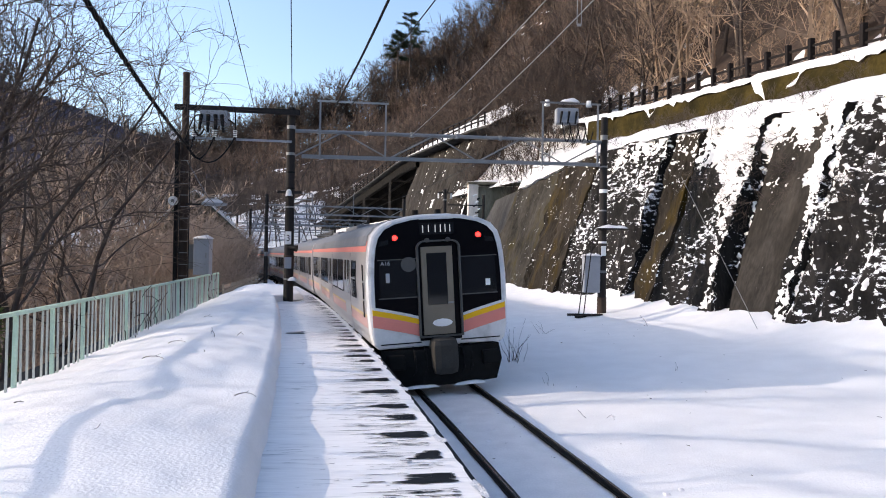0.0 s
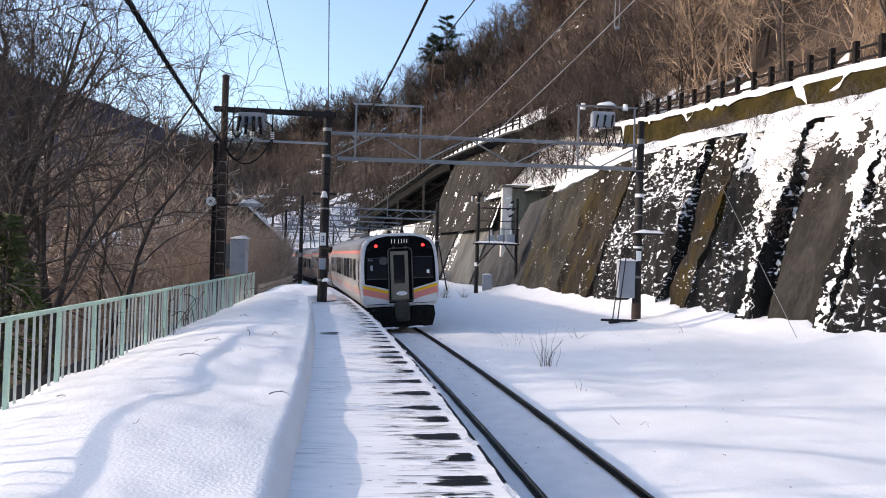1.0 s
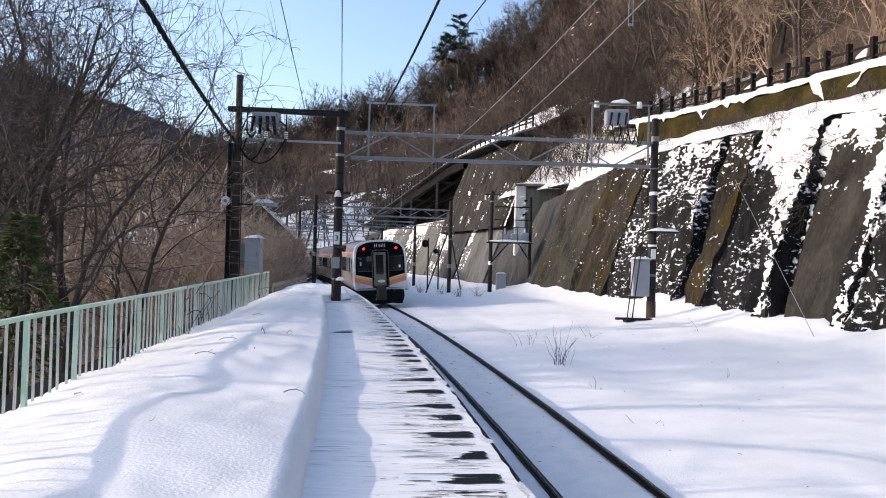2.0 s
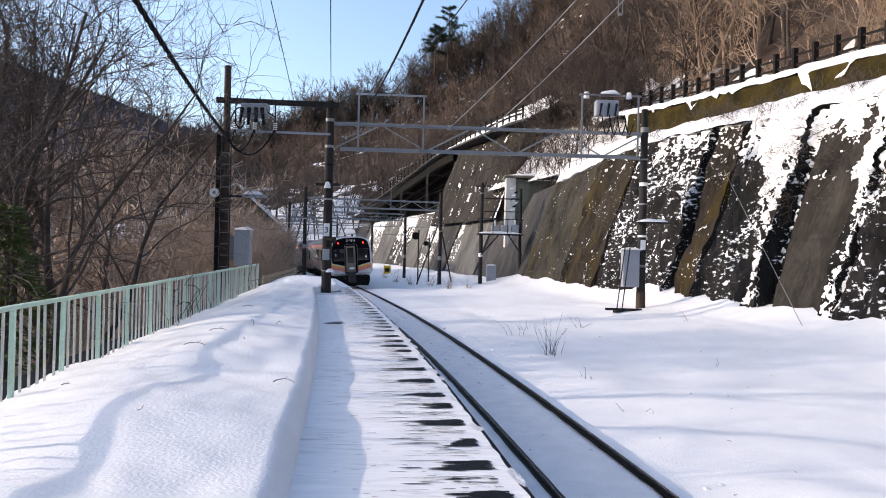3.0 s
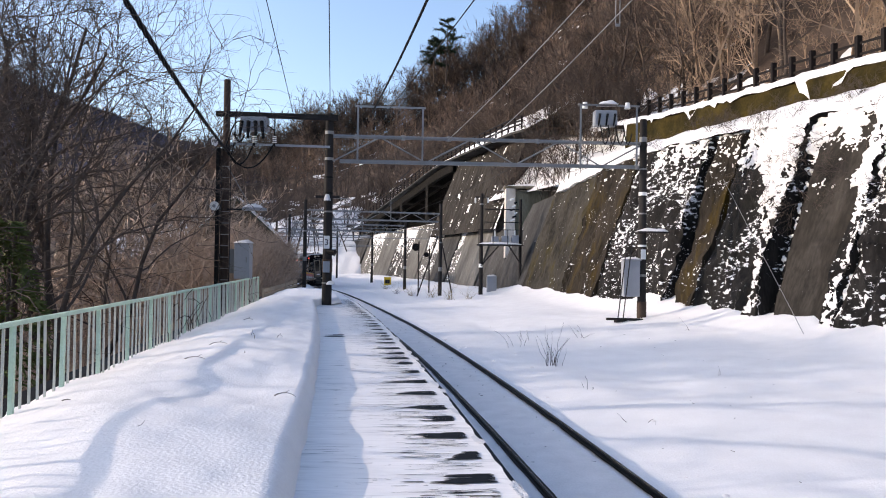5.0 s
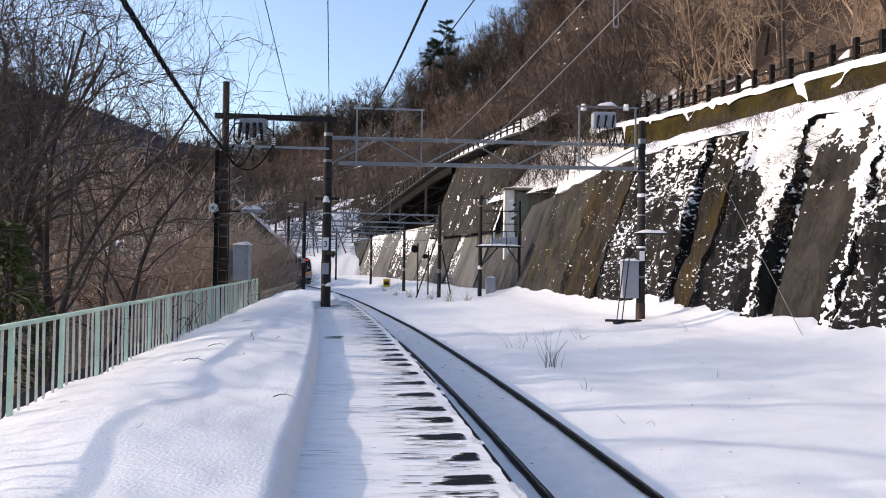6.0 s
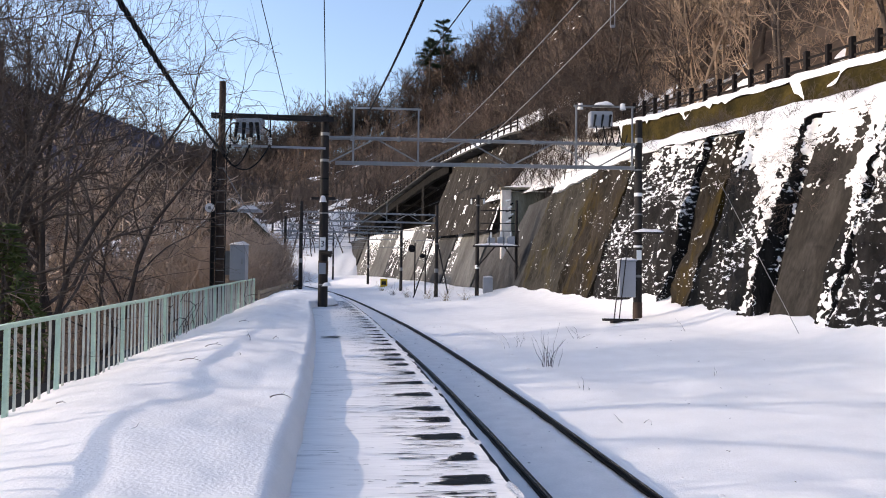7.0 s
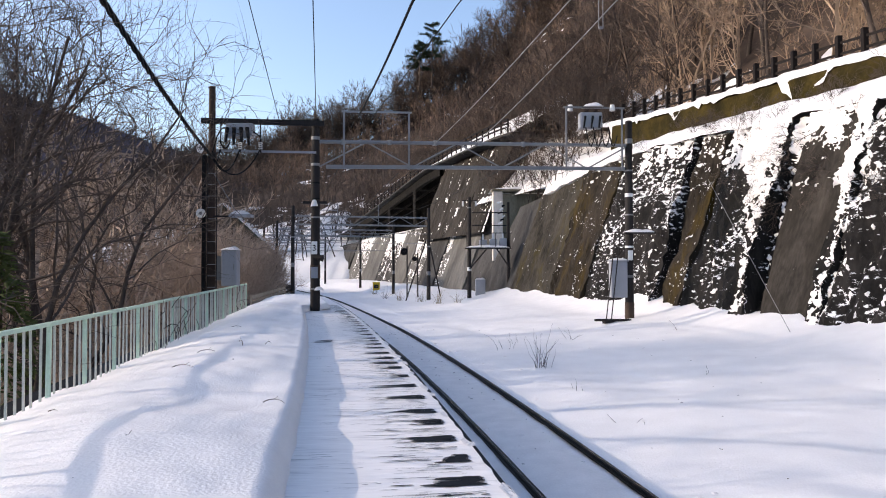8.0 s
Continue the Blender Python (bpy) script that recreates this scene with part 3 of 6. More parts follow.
WALL_SMOOTH = mat("smooth dark concrete", (0.062, 0.060, 0.058), 0.85, var=0.45, scale=0.7, fine=9, bump=0.015, second=(0.026, 0.025, 0.023), amount=0.4,
                  sharp=0.12, stretch=(1, 1, 0.25), cover=(0.09, 2.2, (1, 1, 1)), spec=0.08)
WALL_TAN = mat("brown grey concrete", (0.040, 0.035, 0.030), 0.85, var=0.7, scale=1.0, fine=9, bump=0.03, second=(0.019, 0.016, 0.013), amount=0.4,
               sharp=0.12, stretch=(1, 1, 0.25), cover=(0.07, 2.2, (1, 1, 1)), spec=0.08)
# near-black colour that paints the shade of set-back panels and the viaduct's underside
WALL_SHADE = mat("shade black wall", (0.012, 0.011, 0.010), 0.8, var=0.7, scale=1.8, fine=9, bump=0.2, spec=0.05)
WALL_MOSSY = mat("green mossed concrete", (0.040, 0.036, 0.030), 0.9, var=0.75, scale=0.9, fine=7, bump=0.09, second=(0.052, 0.040, 0.008), amount=0.30,
                 sharp=0.10, stretch=(1, 1, 0.35), cover=(0.14, 4.2, (1, 1, 1.6)), spec=0.08)
JOINTS = [(52.05, -3.3), (46.8, -0.3), (40.4, 0.2), (36.0, 0.0), (29.4, 0.6), (28.75, 0.7), (27.2, 0.0), (26.85, 0.0), (23.6, 0.2), (23.1, 0.3), (22.35, 0.4), (19.95, 0.1),
          (19.4, 0.0), (10.0, 0.0), (-12.0, 0.0)]  # where each joint lies at half height and how far it leans
PANELS = [  # proud, surface, roughness
    (0.0, WALL_SMOOTH, 0.05), (0.12, WALL_MOSSY, 0.12), (0.22, WALL_BROWN, 0.20), (0.15, WALL_SNOWY, 0.32), (-0.5, WALL_SHADE, 0.2), (0.0, WALL_BROWN, 0.22),
    (-0.25, WALL_SHADE, 0.2), (0.05, WALL_DARK, 0.25), (0.25, WALL_DARK, 0.3), (-0.4, WALL_SHADE, 0.4), (0.0, WALL_TAN, 0.05), (0.18, WALL_DARK, 0.2), (0.12, WALL_SNOWY, 0.42),
    (0.2, WALL_SNOWY, 0.45)]
for i, (proud, surface, rough) in enumerate(PANELS):
    (y1, lean1), (y0, lean0) = JOINTS[i], JOINTS[i + 1]
    panel(y0, y1, proud, surface, rough, i + 1, skew=(lean0, lean1))
    if 10 < y1 < 47:
        caught_snow(max(y0, 14.0), y1, proud, rough, i + 1, None, 40, thick=0.15, skew=(lean0, lean1), scale=2.3, step=0.05 if y0 < 28 else (0.07 if y0 < 34 else 0.12))

# the mossy upper wall along the road and its snow cap
bm = B()
prev = None
for y in span(-12, 42, 0.5):
    zb, zt = bench_inner(y) - 0.3, road_z(y) + 0.05
    r = 0.10 * fbm(y, 0, 0.8)
    ring = [bm.verts.new(beside(y, 16.35 + r, zb)), bm.verts.new(beside(y, 16.5 + r, zt - 0.08)), bm.verts.new(beside(y, 16.55 + r, zt)), bm.verts.new(beside(y, 17.0, zt))]
    if prev:
        for i in range(3):
            bm.faces.new((prev[i], ring[i], ring[i + 1], prev[i + 1]))
    prev = ring
bm.normal_update()
tagged(part("wall_road", bm, MOSS), "low mossy concrete wall under the hillside road", "wall", kind="structure")
sheet("road_snow", span(-12, 47, 0.25), span(0, 1, 0.06),
      lambda y, u: beside(y, 16.42 + 2.8 * u - 0.16 * fbm(y, 0, 0.45, 7) * (1 - u) ** 6,
                          road_z(y) + 0.05 + 0.34 * min(1, u * 9) ** 0.6 + 0.42 * u - (1 - min(1, u * 9)) * 1.7 * max(0, fbm(y, 0, 0.33, 5) + 0.3 * fbm(y, 0, 0.9, 5) + 0.02) + 0.1 * fbm(y, u * 3, 0.8)),
      SNOW_ROUGH, "thick snow on the verge of the hillside road", "snow")

# ---- abutment, farther walls, viaduct ----
abut = tagged(new("abutment"), "pale concrete abutment with snow on top", "abutment")
part("pillar", box(B(), (4.58, 57.0, 3.0), (5.36, 58.2, 8.50), 0.05), CONCRETE_PALE, abut, "pale concrete corner pillar")
part("face", box(B(), (5.36, 57.3, 3.0), (11.6, 58.2, 8.35), 0.04), ABUTMENT, abut)
part("coping", box(B(), (4.48, 56.9, 8.50), (11.8, 58.3, 8.70), 0.03), ABUTMENT, abut)
part("snow_cap", hump(B(), (4.45, 56.85, 8.66), (12.2, 61.0, 8.70), 0.42), SNOW_ROUGH, abut, "thick snow cap", True)
sheet("terrace_snow", span(38, 45.5, 0.5), span(0, 1, 0.08),
      lambda y, u: beside(y, 12.6 + RUN * (wall_top(y) - 5) + (4.6 - RUN * (wall_top(y) - 5)) * u, wall_top(y) - 0.1 + (road_z(y) + 0.1 - wall_top(y)) * u ** 3.2 + 0.2 * fbm(y, u * 3, 0.5)), SNOW_ROUGH,
      "snow on the sloping terrace above the wall", "snow")


sheet("gully_snow", span(43, 63, 0.6), span(0, 1, 0.08),
      lambda y, u: beside(y, 14.4 + 5.6 * u, 8.2 + (road_z(y) + 0.5 - 8.2) * u ** 1.1 + 0.3 * fbm(y, u * 4, 0.4, 3) * min(1, 4 * u)), SNOW_ROUGH,
      "snow slope in the gully below the hillside road", "snow")


def far_top(y):
    return float(np.interp(y, [58, 66, 76, 92, 108, 125], [6.2, 7.0, 7.2, 7.0, 6.6, 5.6]))


FAR_CUTS = [57, 62, 67, 72, 78, 84, 90, 97, 104, 112, 126]
wall_far = tagged(new("wall_far"), "farther grey retaining wall with streaks of snow", "retaining wall", kind="structure")
for i, (a, b) in enumerate(zip(FAR_CUTS, FAR_CUTS[1:])):
    panel(a, b - 0.12, 0.15 * (i % 2), CONCRETE if i % 3 else WALL_SMOOTH, 0.08, 60 + i, top=far_top, d0=13.0, parent=wall_far, skew=(-0.8, -0.8))
caught_snow(60, 80, 0.0, 0.0, 3, ((5.5, 8, 11, 14), (-0.75, -0.6, -0.7, -0.6)), 72, 0.12, 1.8, 12.2, topf=lambda y: road_z(y) - 0.5, base=5.6, step=0.25)
caught_snow(70, 110, 0.05, 0.0, 1, ((0, 3, 5, 6.8), (-0.60, -0.42, -0.15, 0.3)), 71, 0.16, 2.2, 13.0, topf=far_top, step=0.16)
sheet("far_bench", span(56, 128, 1.2), span(0, 1, 0.1), lambda y, u: beside(y, 14.9 + 6.5 * u, far_top(y) + 1.2 * u + 0.25 * fbm(y, u * 4, 0.4)), SNOW_ROUGH,
      "snow on the bench above the farther wall", "snow")
upper_wall = tagged(new("wall_upper"), "tall grey retaining wall below the hillside road", "retaining wall", kind="structure")
for i, (a, b) in enumerate(((60, 66), (66, 72), (72, 81))):
    panel(a, b - 0.08, 0.0, WALL_TAN, 0.12, 80 + i, base=5.5, top=lambda y: road_z(y) - 0.3, d0=12.2, parent=upper_wall, skew=(-0.9, -0.9))

viaduct = tagged(new("viaduct"), "hillside road viaduct with railings, its underside coloured as shade", "viaduct")


def swept(profile, ys, zf):
    bm = B()
    prev = None
    for y in ys:
        ring = [bm.verts.new(beside(y, d, zf(y) + h)) for d, h in profile]
        if prev:
            for i in range(len(profile)):
                k = (i + 1) % len(profile)
                bm.faces.new((prev[i], ring[i], ring[k], prev[k]))
        prev = ring
    bmesh.ops.recalc_face_normals(bm, faces=bm.faces)
    return bm


VY = span(57, 118, 1.5)
part("deck", swept([(15.6, -0.14), (15.6, 0.05), (21.5, 0.05), (21.5, -0.14)], VY, road_z), WALL_SMOOTH, viaduct, "stained concrete deck edge")
# everything below the deck is blackened to hold the shade there
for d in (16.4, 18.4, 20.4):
    part("girder", swept([(d - 0.2, -1.3), (d - 0.2, -0.36), (d + 0.2, -0.36), (d + 0.2, -1.3)], span(80, 118, 2), road_z), WALL_SHADE, viaduct)
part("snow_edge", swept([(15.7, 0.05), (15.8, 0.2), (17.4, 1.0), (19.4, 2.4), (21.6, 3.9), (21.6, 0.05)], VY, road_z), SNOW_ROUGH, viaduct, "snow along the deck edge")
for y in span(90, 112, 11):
    part("pier", swept([(16.2, -7), (16.2, -1.3), (20.6, -1.3), (20.6, -7)], [y - 0.5, y + 0.5], road_z), WALL_SHADE, viaduct)
part("back_wall", swept([(21.0, -8), (21.0, -0.36), (21.4, -0.36), (21.4, -8)], VY, road_z), WALL_SHADE, viaduct)


def railing(name, ys, d, zf, high, rails, post, material, label, group, barsize=0.05):
    """One bay object per post gap: a post and its rails."""
    for y0, y1 in zip(ys, ys[1:]):
        a, b = beside(y0, d, zf(y0)), beside(y1, d, zf(y1))
        bay = thing(name, Matrix.Translation(a), label, "railing", group)
        part("post", box(B(), (-post / 2, -post / 2, -0.3), (post / 2, post / 2, high), post * 0.12), material, bay)
        for h in rails:
            part("rail", bar(B(), (0, 0, h), b - a + Vector((0, 0, h)), barsize, barsize * 1.8), material, bay)


sheet("verge_snow", span(4, 58, 0.8), span(0, 1, 0.05), lambda y, u: beside(y, 19.1 + 5.5 * u, hill(y, 19.1 + 5.5 * u) + 0.5 - 0.4 * u + 0.9 * (fbm(y, u * 6, 0.5, 6) + 0.15 - 0.7 * u) * min(1, u * 6)), SNOW_ROUGH,
      "snow banked up behind the road barrier", "snow")
railing("road_railing", span(8, 56, 1.25), 18.0, lambda y: road_z(y) + 0.5, 1.22, (0.45, 0.9), 0.22, RAILING, "dark brown post and rail barrier beside the snowy road", "road barrier", 0.055)
railing("deck_railing", span(58.5, 116, 1.6), 15.8, lambda y: road_z(y) + 0.3, 1.0, (0.3, 0.62, 0.98), 0.15, RAILING, "dark railing on the viaduct edge", "viaduct railing", 0.075)


# ---- platform fence ----
fence = tagged(new("platform_fence"), "pale green worn steel railing along the snowy platform", "fence")
POST_GAP = 1.41
posts = [8.19 + POST_GAP * i for i in range(-9, 16)]
post_me = mesh_of("post", box(B(), (-0.028, -0.028, 0.7), (0.028, 0.028, 1.93), 0.006), GREEN)
bal_me = mesh_of("baluster", box(B(), (-0.013, -0.013, 0.86), (0.013, 0.013, 1.92)), BALUSTER)
for i, y in enumerate(posts):
    def put(name, me, yy):
        o = new(name, me)
        o.parent = fence
        o.matrix_world = pose(fence_x(yy), yy, 0.02 * noise.noise((yy * 0.4, 1, 1)), rng.uniform(-0.6, 0.6), rng.uniform(-0.6, 0.6), 7.3)
    put("post", post_me, y)
    if i + 1 < len(posts):
        a, b = y, posts[i + 1]
        p, q = Vector((fence_x(a), a - 0.002, 0)), Vector((fence_x(b), b - 0.002, 0))
        part("top_rail", bar(B(), p + Vector((0, 0, 1.95 + 0.02 * noise.noise((a * 0.4, 1, 1)))), q + Vector((0, 0, 1.95 + 0.02 * noise.noise((b * 0.4, 1, 1)))), 0.075, 0.05), GREEN, fence)
        part("bottom_rail", bar(B(), p + Vector((0, 0, 0.88)), q + Vector((0, 0, 0.88)), 0.05, 0.04), GREEN, fence)
        for j in range(1, 6):
            put("baluster", bal_me, a + (b - a) * j / 6)

TIMBER = mat("weathered tan timber", (0.36, 0.29, 0.21), 0.85, var=0.3, scale=3, fine=30, stretch=(1, 1, 4))
old_fence = tagged(new("old_fence"), "low weathered timber fence at the platform's far end", "fence")
for i in range(8):
    y = 31.0 + i * 1.9
    x = fence_x(y) + 0.03 * (y - 31)
    part("post", box(B(), (x - 0.04, y - 0.04, 0.3), (x + 0.04, y + 0.04, 1.42), 0.01), TIMBER, old_fence)
    if i < 7:
        x2 = fence_x(y + 1.9) + 0.03 * (y + 1.9 - 31)
        for h in (0.85, 1.08, 1.31):
            part("plank", bar(B(), (x, y, h), (x2, y + 1.9, h), 0.03, 0.15), TIMBER, old_fence)


# ---- poles and gantries ----
def utility_pole(base, top, r0, r1, material, label, bands=()):
    b = Vector(base)
    p = thing("catenary_pole", Matrix.Translation(b), label, "pole", "line poles")
    h = top - b.z
    part("shaft", rod(B(), (0, 0, -0.4), (0, 0, h), r0, r1, 16), material, p, smooth=False)
    part("cap", rod(B(), (0, 0, h), (0, 0, h + 0.05), r1 * 1.08, r1 * 0.8, 16), material, p)
    for z, w, m in bands:
        r = r0 + (r1 - r0) * z / h
        part("band", rod(B(), (0, 0, z - w / 2), (0, 0, z + w / 2), r + 0.012, None, 16), m, p)
    return p


PB, PC, PA = Vector((-4.53, 27.38, 0.92)), Vector((7.9, 29.3, 0.35)), Vector((-8.3, 26.9, -1.5))
pole_b = utility_pole(PB, 8.22, 0.19, 0.15, POLE, "dark weathered steel pole standing at the swept platform edge",
                      [(0.9, 0.05, STEEL), (1.55, 0.5, POLE_BROWN), (3.6, 0.06, STEEL), (4.3, 0.05, BLACK), (4.9, 0.06, BLACK), (5.6, 0.1, STEEL), (6.6, 0.12, STEEL)])
part("bracket", box(B(), (-0.45, -0.2, 4.1), (0.45, -0.12, 4.2)), POLE, pole_b)
part("number_plate", box(B(), (-0.11, -0.23, 2.2), (0.11, -0.20, 2.68), 0.01), SIGNWHITE, pole_b, "white plate with a black figure")
fc = bpy.data.curves.new("figure", "FONT")
fc.body, fc.size, fc.align_x, fc.extrude = "3", 0.32, "CENTER", 0.002
fo = new("figure", fc)
me3 = bpy.data.meshes.new_from_object(fo)
bpy.data.objects.remove(fo)
me3.materials.append(BLACK)
fig = new("figure", me3)
fig.parent = pole_b
fig.matrix_basis = pose(0, -0.235, 2.33, 90, 0, 0)
part("lower_plate", box(B(), (-0.13, -0.23, 1.3), (0.13, -0.2, 1.72), 0.01), CABINET, pole_b)
part("horn", rod(B(), (0.0, -0.2, 2.1), (0.33, -0.28, 2.05), 0.05, 0.13, 12), BLACK, pole_b, "black horn loudspeaker")
part("snow_clump", hump(B(), (0.02, -0.35, 0.85), (0.34, -0.1, 0.86), 0.16), SNOW_ROUGH, pole_b, smooth=True)
part("snow_clump", hump(B(), (-0.12, -0.36, 4.0), (0.12, -0.12, 4.02), 0.3), SNOW_ROUGH, pole_b, smooth=True)
foot = tagged(part("snow_mound", hump(B(), (-5.1, 26.7, 0.93), (-3.95, 28.0, 0.94), 0.06), SNOW_ROUGH, smooth=True), "small mound of snow round the pole's foot", "snow")

pole_c = utility_pole(PC, 8.54, 0.18, 0.14, POLE, "dark steel pole with a grey box beside the retaining wall",
                      [(0.4, 0.9, POLE_BROWN), (1.9, 0.1, STEEL), (3.1, 0.08, SIGNWHITE), (4.4, 0.06, STEEL), (5.2, 0.14, SIGNWHITE), (6.2, 0.06, STEEL), (7.4, 0.2, STEEL)])
part("box", box(B(), (-0.82, -0.35, 1.05), (-0.16, 0.1, 2.5), 0.03), CABINET, pole_c, "grey metal equipment box")
part("box_lid", box(B(), (-0.87, -0.4, 2.5), (-0.12, 0.14, 2.55), 0.015), CABINET, pole_c)
part("box_snow", hump(B(), (-0.86, -0.4, 2.55), (-0.12, 0.14, 2.56), 0.10), SNOW_ROUGH, pole_c, smooth=True)
part("shelf", box(B(), (-0.25, -0.35, 3.62), (1.0, 0.25, 3.68), 0.01), POLE, pole_c)
part("shelf_snow", hump(B(), (-0.25, -0.35, 3.68), (1.0, 0.25, 3.69), 0.16), SNOW_ROUGH, pole_c, smooth=True)
part("plate", box(B(), (-0.1, -0.2, 2.55), (0.1, -0.17, 2.95), 0.01), SIGNWHITE, pole_c)
for x in (-0.72, -0.52):
    part("stay_wire", rod(B(), (x - 0.45, -0.9, 0.1), (x + 0.05, -0.45, 3.7), 0.022, None, 6), POLE, pole_c)
anchor = tagged(new("ground_anchor"), "dark timber cross laid on the snow under stay wires", "anchor")
for a, b in (((6.25, 28.2, 0.56), (7.7, 28.4, 0.54)), ((6.5, 27.8, 0.50), (7.2, 28.7, 0.50))):
    part("timber", bar(B(), a, b, 0.12, 0.09), POLE, anchor)


def truss(name, a, b, label, chord=0.07, depth=0.95, bays=7, material=STEEL, group="gantries"):
    """A beam of two chords with zigzag bracing, from a to b (the upper chord)."""
    a, b = Vector(a), Vector(b)
    g = thing(name, Matrix.Translation(a), label, "gantry", group)
    d = b - a
    part("upper_chord", rod(B(), (0, 0, 0), d, chord, None, 12), material, g)
    low = Vector((0, 0, -depth))
    part("lower_chord", bar(B(), d * 0.02 + low, d * 0.985 + low, chord * 1.5, chord * 2.0), material, g)
    for i in range(bays):
        u, v = i / bays, (i + 1) / bays
        p, q = (d * u, d * v + low) if i % 2 else (d * u + low, d * v)
        part("brace", rod(B(), p, q, chord * 0.42, None, 8), material, g)
        part("clamp", rod(B(), d * (v - 0.5 / bays) + Vector((0, 0, -0.09)), d * (v - 0.5 / bays) + Vector((0, 0, 0.09)), chord * 1.25, None, 10), material, g)
    return g, d


top_b, top_c = Vector((PB.x + 0.15, PB.y, 7.40)), Vector((PC.x, PC.y, 7.58))
gantry, gd = truss("gantry", top_b, top_c, "galvanised steel gantry beam carrying the overhead line")


def frame_on(u0, u1, top, label):
    for u in (u0, u1):
        part("upright", bar(B(), gd * u + Vector((0, -0.1, -1.05)), gd * u + Vector((0, -0.1, top)), 0.065, 0.065, (0, 1, 0)), STEEL, gantry)
    part("cross_bar", bar(B(), gd * u0 + Vector((-0.1, -0.1, top)), gd * u1 + Vector((0.1, -0.1, top)), 0.06, 0.065), STEEL, gantry)


frame_on(0.075, 0.275, 1.15, "")
frame_on(0.785, 0.975, 1.50, "")
tr = thing("switchgear", Matrix.Translation(top_b + gd * 0.87 + Vector((0, -0.1, 1.25))), "pale transformer box with black bushings hung under a frame", "transformer")
part("tank", box(B(), (-0.5, -0.25, -0.6), (0.4, 0.25, 0.02), 0.06), CABINET, tr)
part("snow_cap", hump(B(), (-0.35, -0.28, 0.26), (0.45, 0.28, 0.27), 0.2), SNOW_ROUGH, tr, smooth=True)
for x in (-0.3, 0.0, 0.3):
    part("bushing", rod(B(), (x, -0.3, -0.15), (x - 0.08, -0.38, -0.65), 0.05, 0.03, 8), BLACK, tr)
for x in (-0.85, 0.85):
    part("insulator", rod(B(), (x, 0, 0.12), (x, 0, 0.36), 0.12, 0.09, 12), PORCELAIN, tr)
for i in range(4):
    pts = [Vector((-0.3 + 0.3 * i, -0.36, -0.6)) + Vector((0.35 * u, 0, -0.6 * math.sin(u * math.pi) - 0.35 * u)) for u in (0, 0.2, 0.4, 0.6, 0.8, 1.0)]
    bm = tube_line(B(), pts, 0.025)
    part("lead", bm, BLACK, tr)

# pole with switchgear beyond the fence
pole_a = utility_pole(PA, 9.33, 0.17, 0.12, POLE_BROWN, "tall brown pole with switchgear, ladder and cables beyond the fence", [(8.3, 0.2, POLE)])
trunk = B()
box(trunk, (-0.30, -0.22, 0.5), (-0.18, -0.02, 8.3), 0.01)
part("cable_trunk", trunk, BLACK, pole_a)
for x in (-0.08, 0.26):
    part("ladder_rail", bar(B(), (x, -0.25, 1.0), (x, -0.25, 8.0), 0.03, 0.05, (0, 1, 0)), POLE, pole_a)
for i in range(16):
    part("rung", rod(B(), (-0.08, -0.25, 1.3 + 0.42 * i), (0.26, -0.25, 1.3 + 0.42 * i), 0.014, None, 6), STEEL, pole_a)
cab = thing("cabinet", pose(PA.x + 0.75, PA.y - 0.1, 1.95), "grey metal cabinet with a snow cap fixed to the pole", "cabinet")
part("body", box(B(), (-0.28, -0.25, 0), (0.28, 0.25, 1.32), 0.02), CABINET, cab)
part("door", box(B(), (-0.25, -0.275, 0.05), (0.25, -0.25, 1.27), 0.008), CABINET, cab)
part("handle", box(B(), (0.17, -0.3, 0.6), (0.2, -0.27, 0.8), 0.005), STEEL, cab)
part("snow_cap", hump(B(), (-0.3, -0.3, 1.32), (0.32, 0.3, 1.33), 0.14), SNOW_ROUGH, cab, smooth=True)
part("mount", box(B(), (-0.5, -0.05, 0.2), (-0.28, 0.05, 1.1)), STEEL, cab)
lamp = thing("platform_lamp", pose(PA.x, PA.y, 4.52), "flat lamp on an arm, snow on its hood", "lamp")
part("arm", bar(B(), (0.1, -0.1, 0), (0.75, -0.1, 0.0), 0.05, 0.06), POLE, lamp)
part("hood", box(B(), (0.7, -0.28, -0.04), (1.55, 0.1, 0.07), 0.03), CABINET, lamp)
part("snow_cap", hump(B(), (0.72, -0.28, 0.07), (1.45, 0.1, 0.08), 0.15), SNOW_ROUGH, lamp, smooth=True)
part("stay", rod(B(), (0.1, -0.1, 1.6), (1.0, -0.1, 0.05), 0.02, None, 6), STEEL, lamp)
for z in (4.62, 7.0):
    disc = thing("reel", pose(PA.x - 0.3, PA.y - 0.3, z), "white round cable reel on the pole", "reel", "cable reels")
    part("rim", rod(B(), (0, -0.05, 0), (0, 0.05, 0), 0.17, None, 16), PORCELAIN, disc)
    part("hub", rod(B(), (0, -0.08, 0), (0, 0.3, 0), 0.06, None, 10), STEEL, disc)

yoke = thing("cross_beam", Matrix.Translation((PA.x, PA.y, 8.05)), "dark steel cross beam between two poles", "beam")
yd = Vector((PB.x + 0.35, PB.y, 8.05)) - Vector((PA.x, PA.y, 8.05))
part("beam", bar(B(), yd * -0.08 + Vector((0, -0.2, 0)), yd + Vector((0, -0.2, 0)), 0.12, 0.2), POLE, yoke)
part("rail", bar(B(), yd * 0.05 + Vector((0, -0.2, -1.1)), yd * 0.93 + Vector((0, -0.2, -1.1)), 0.05, 0.08), CABINET, yoke)
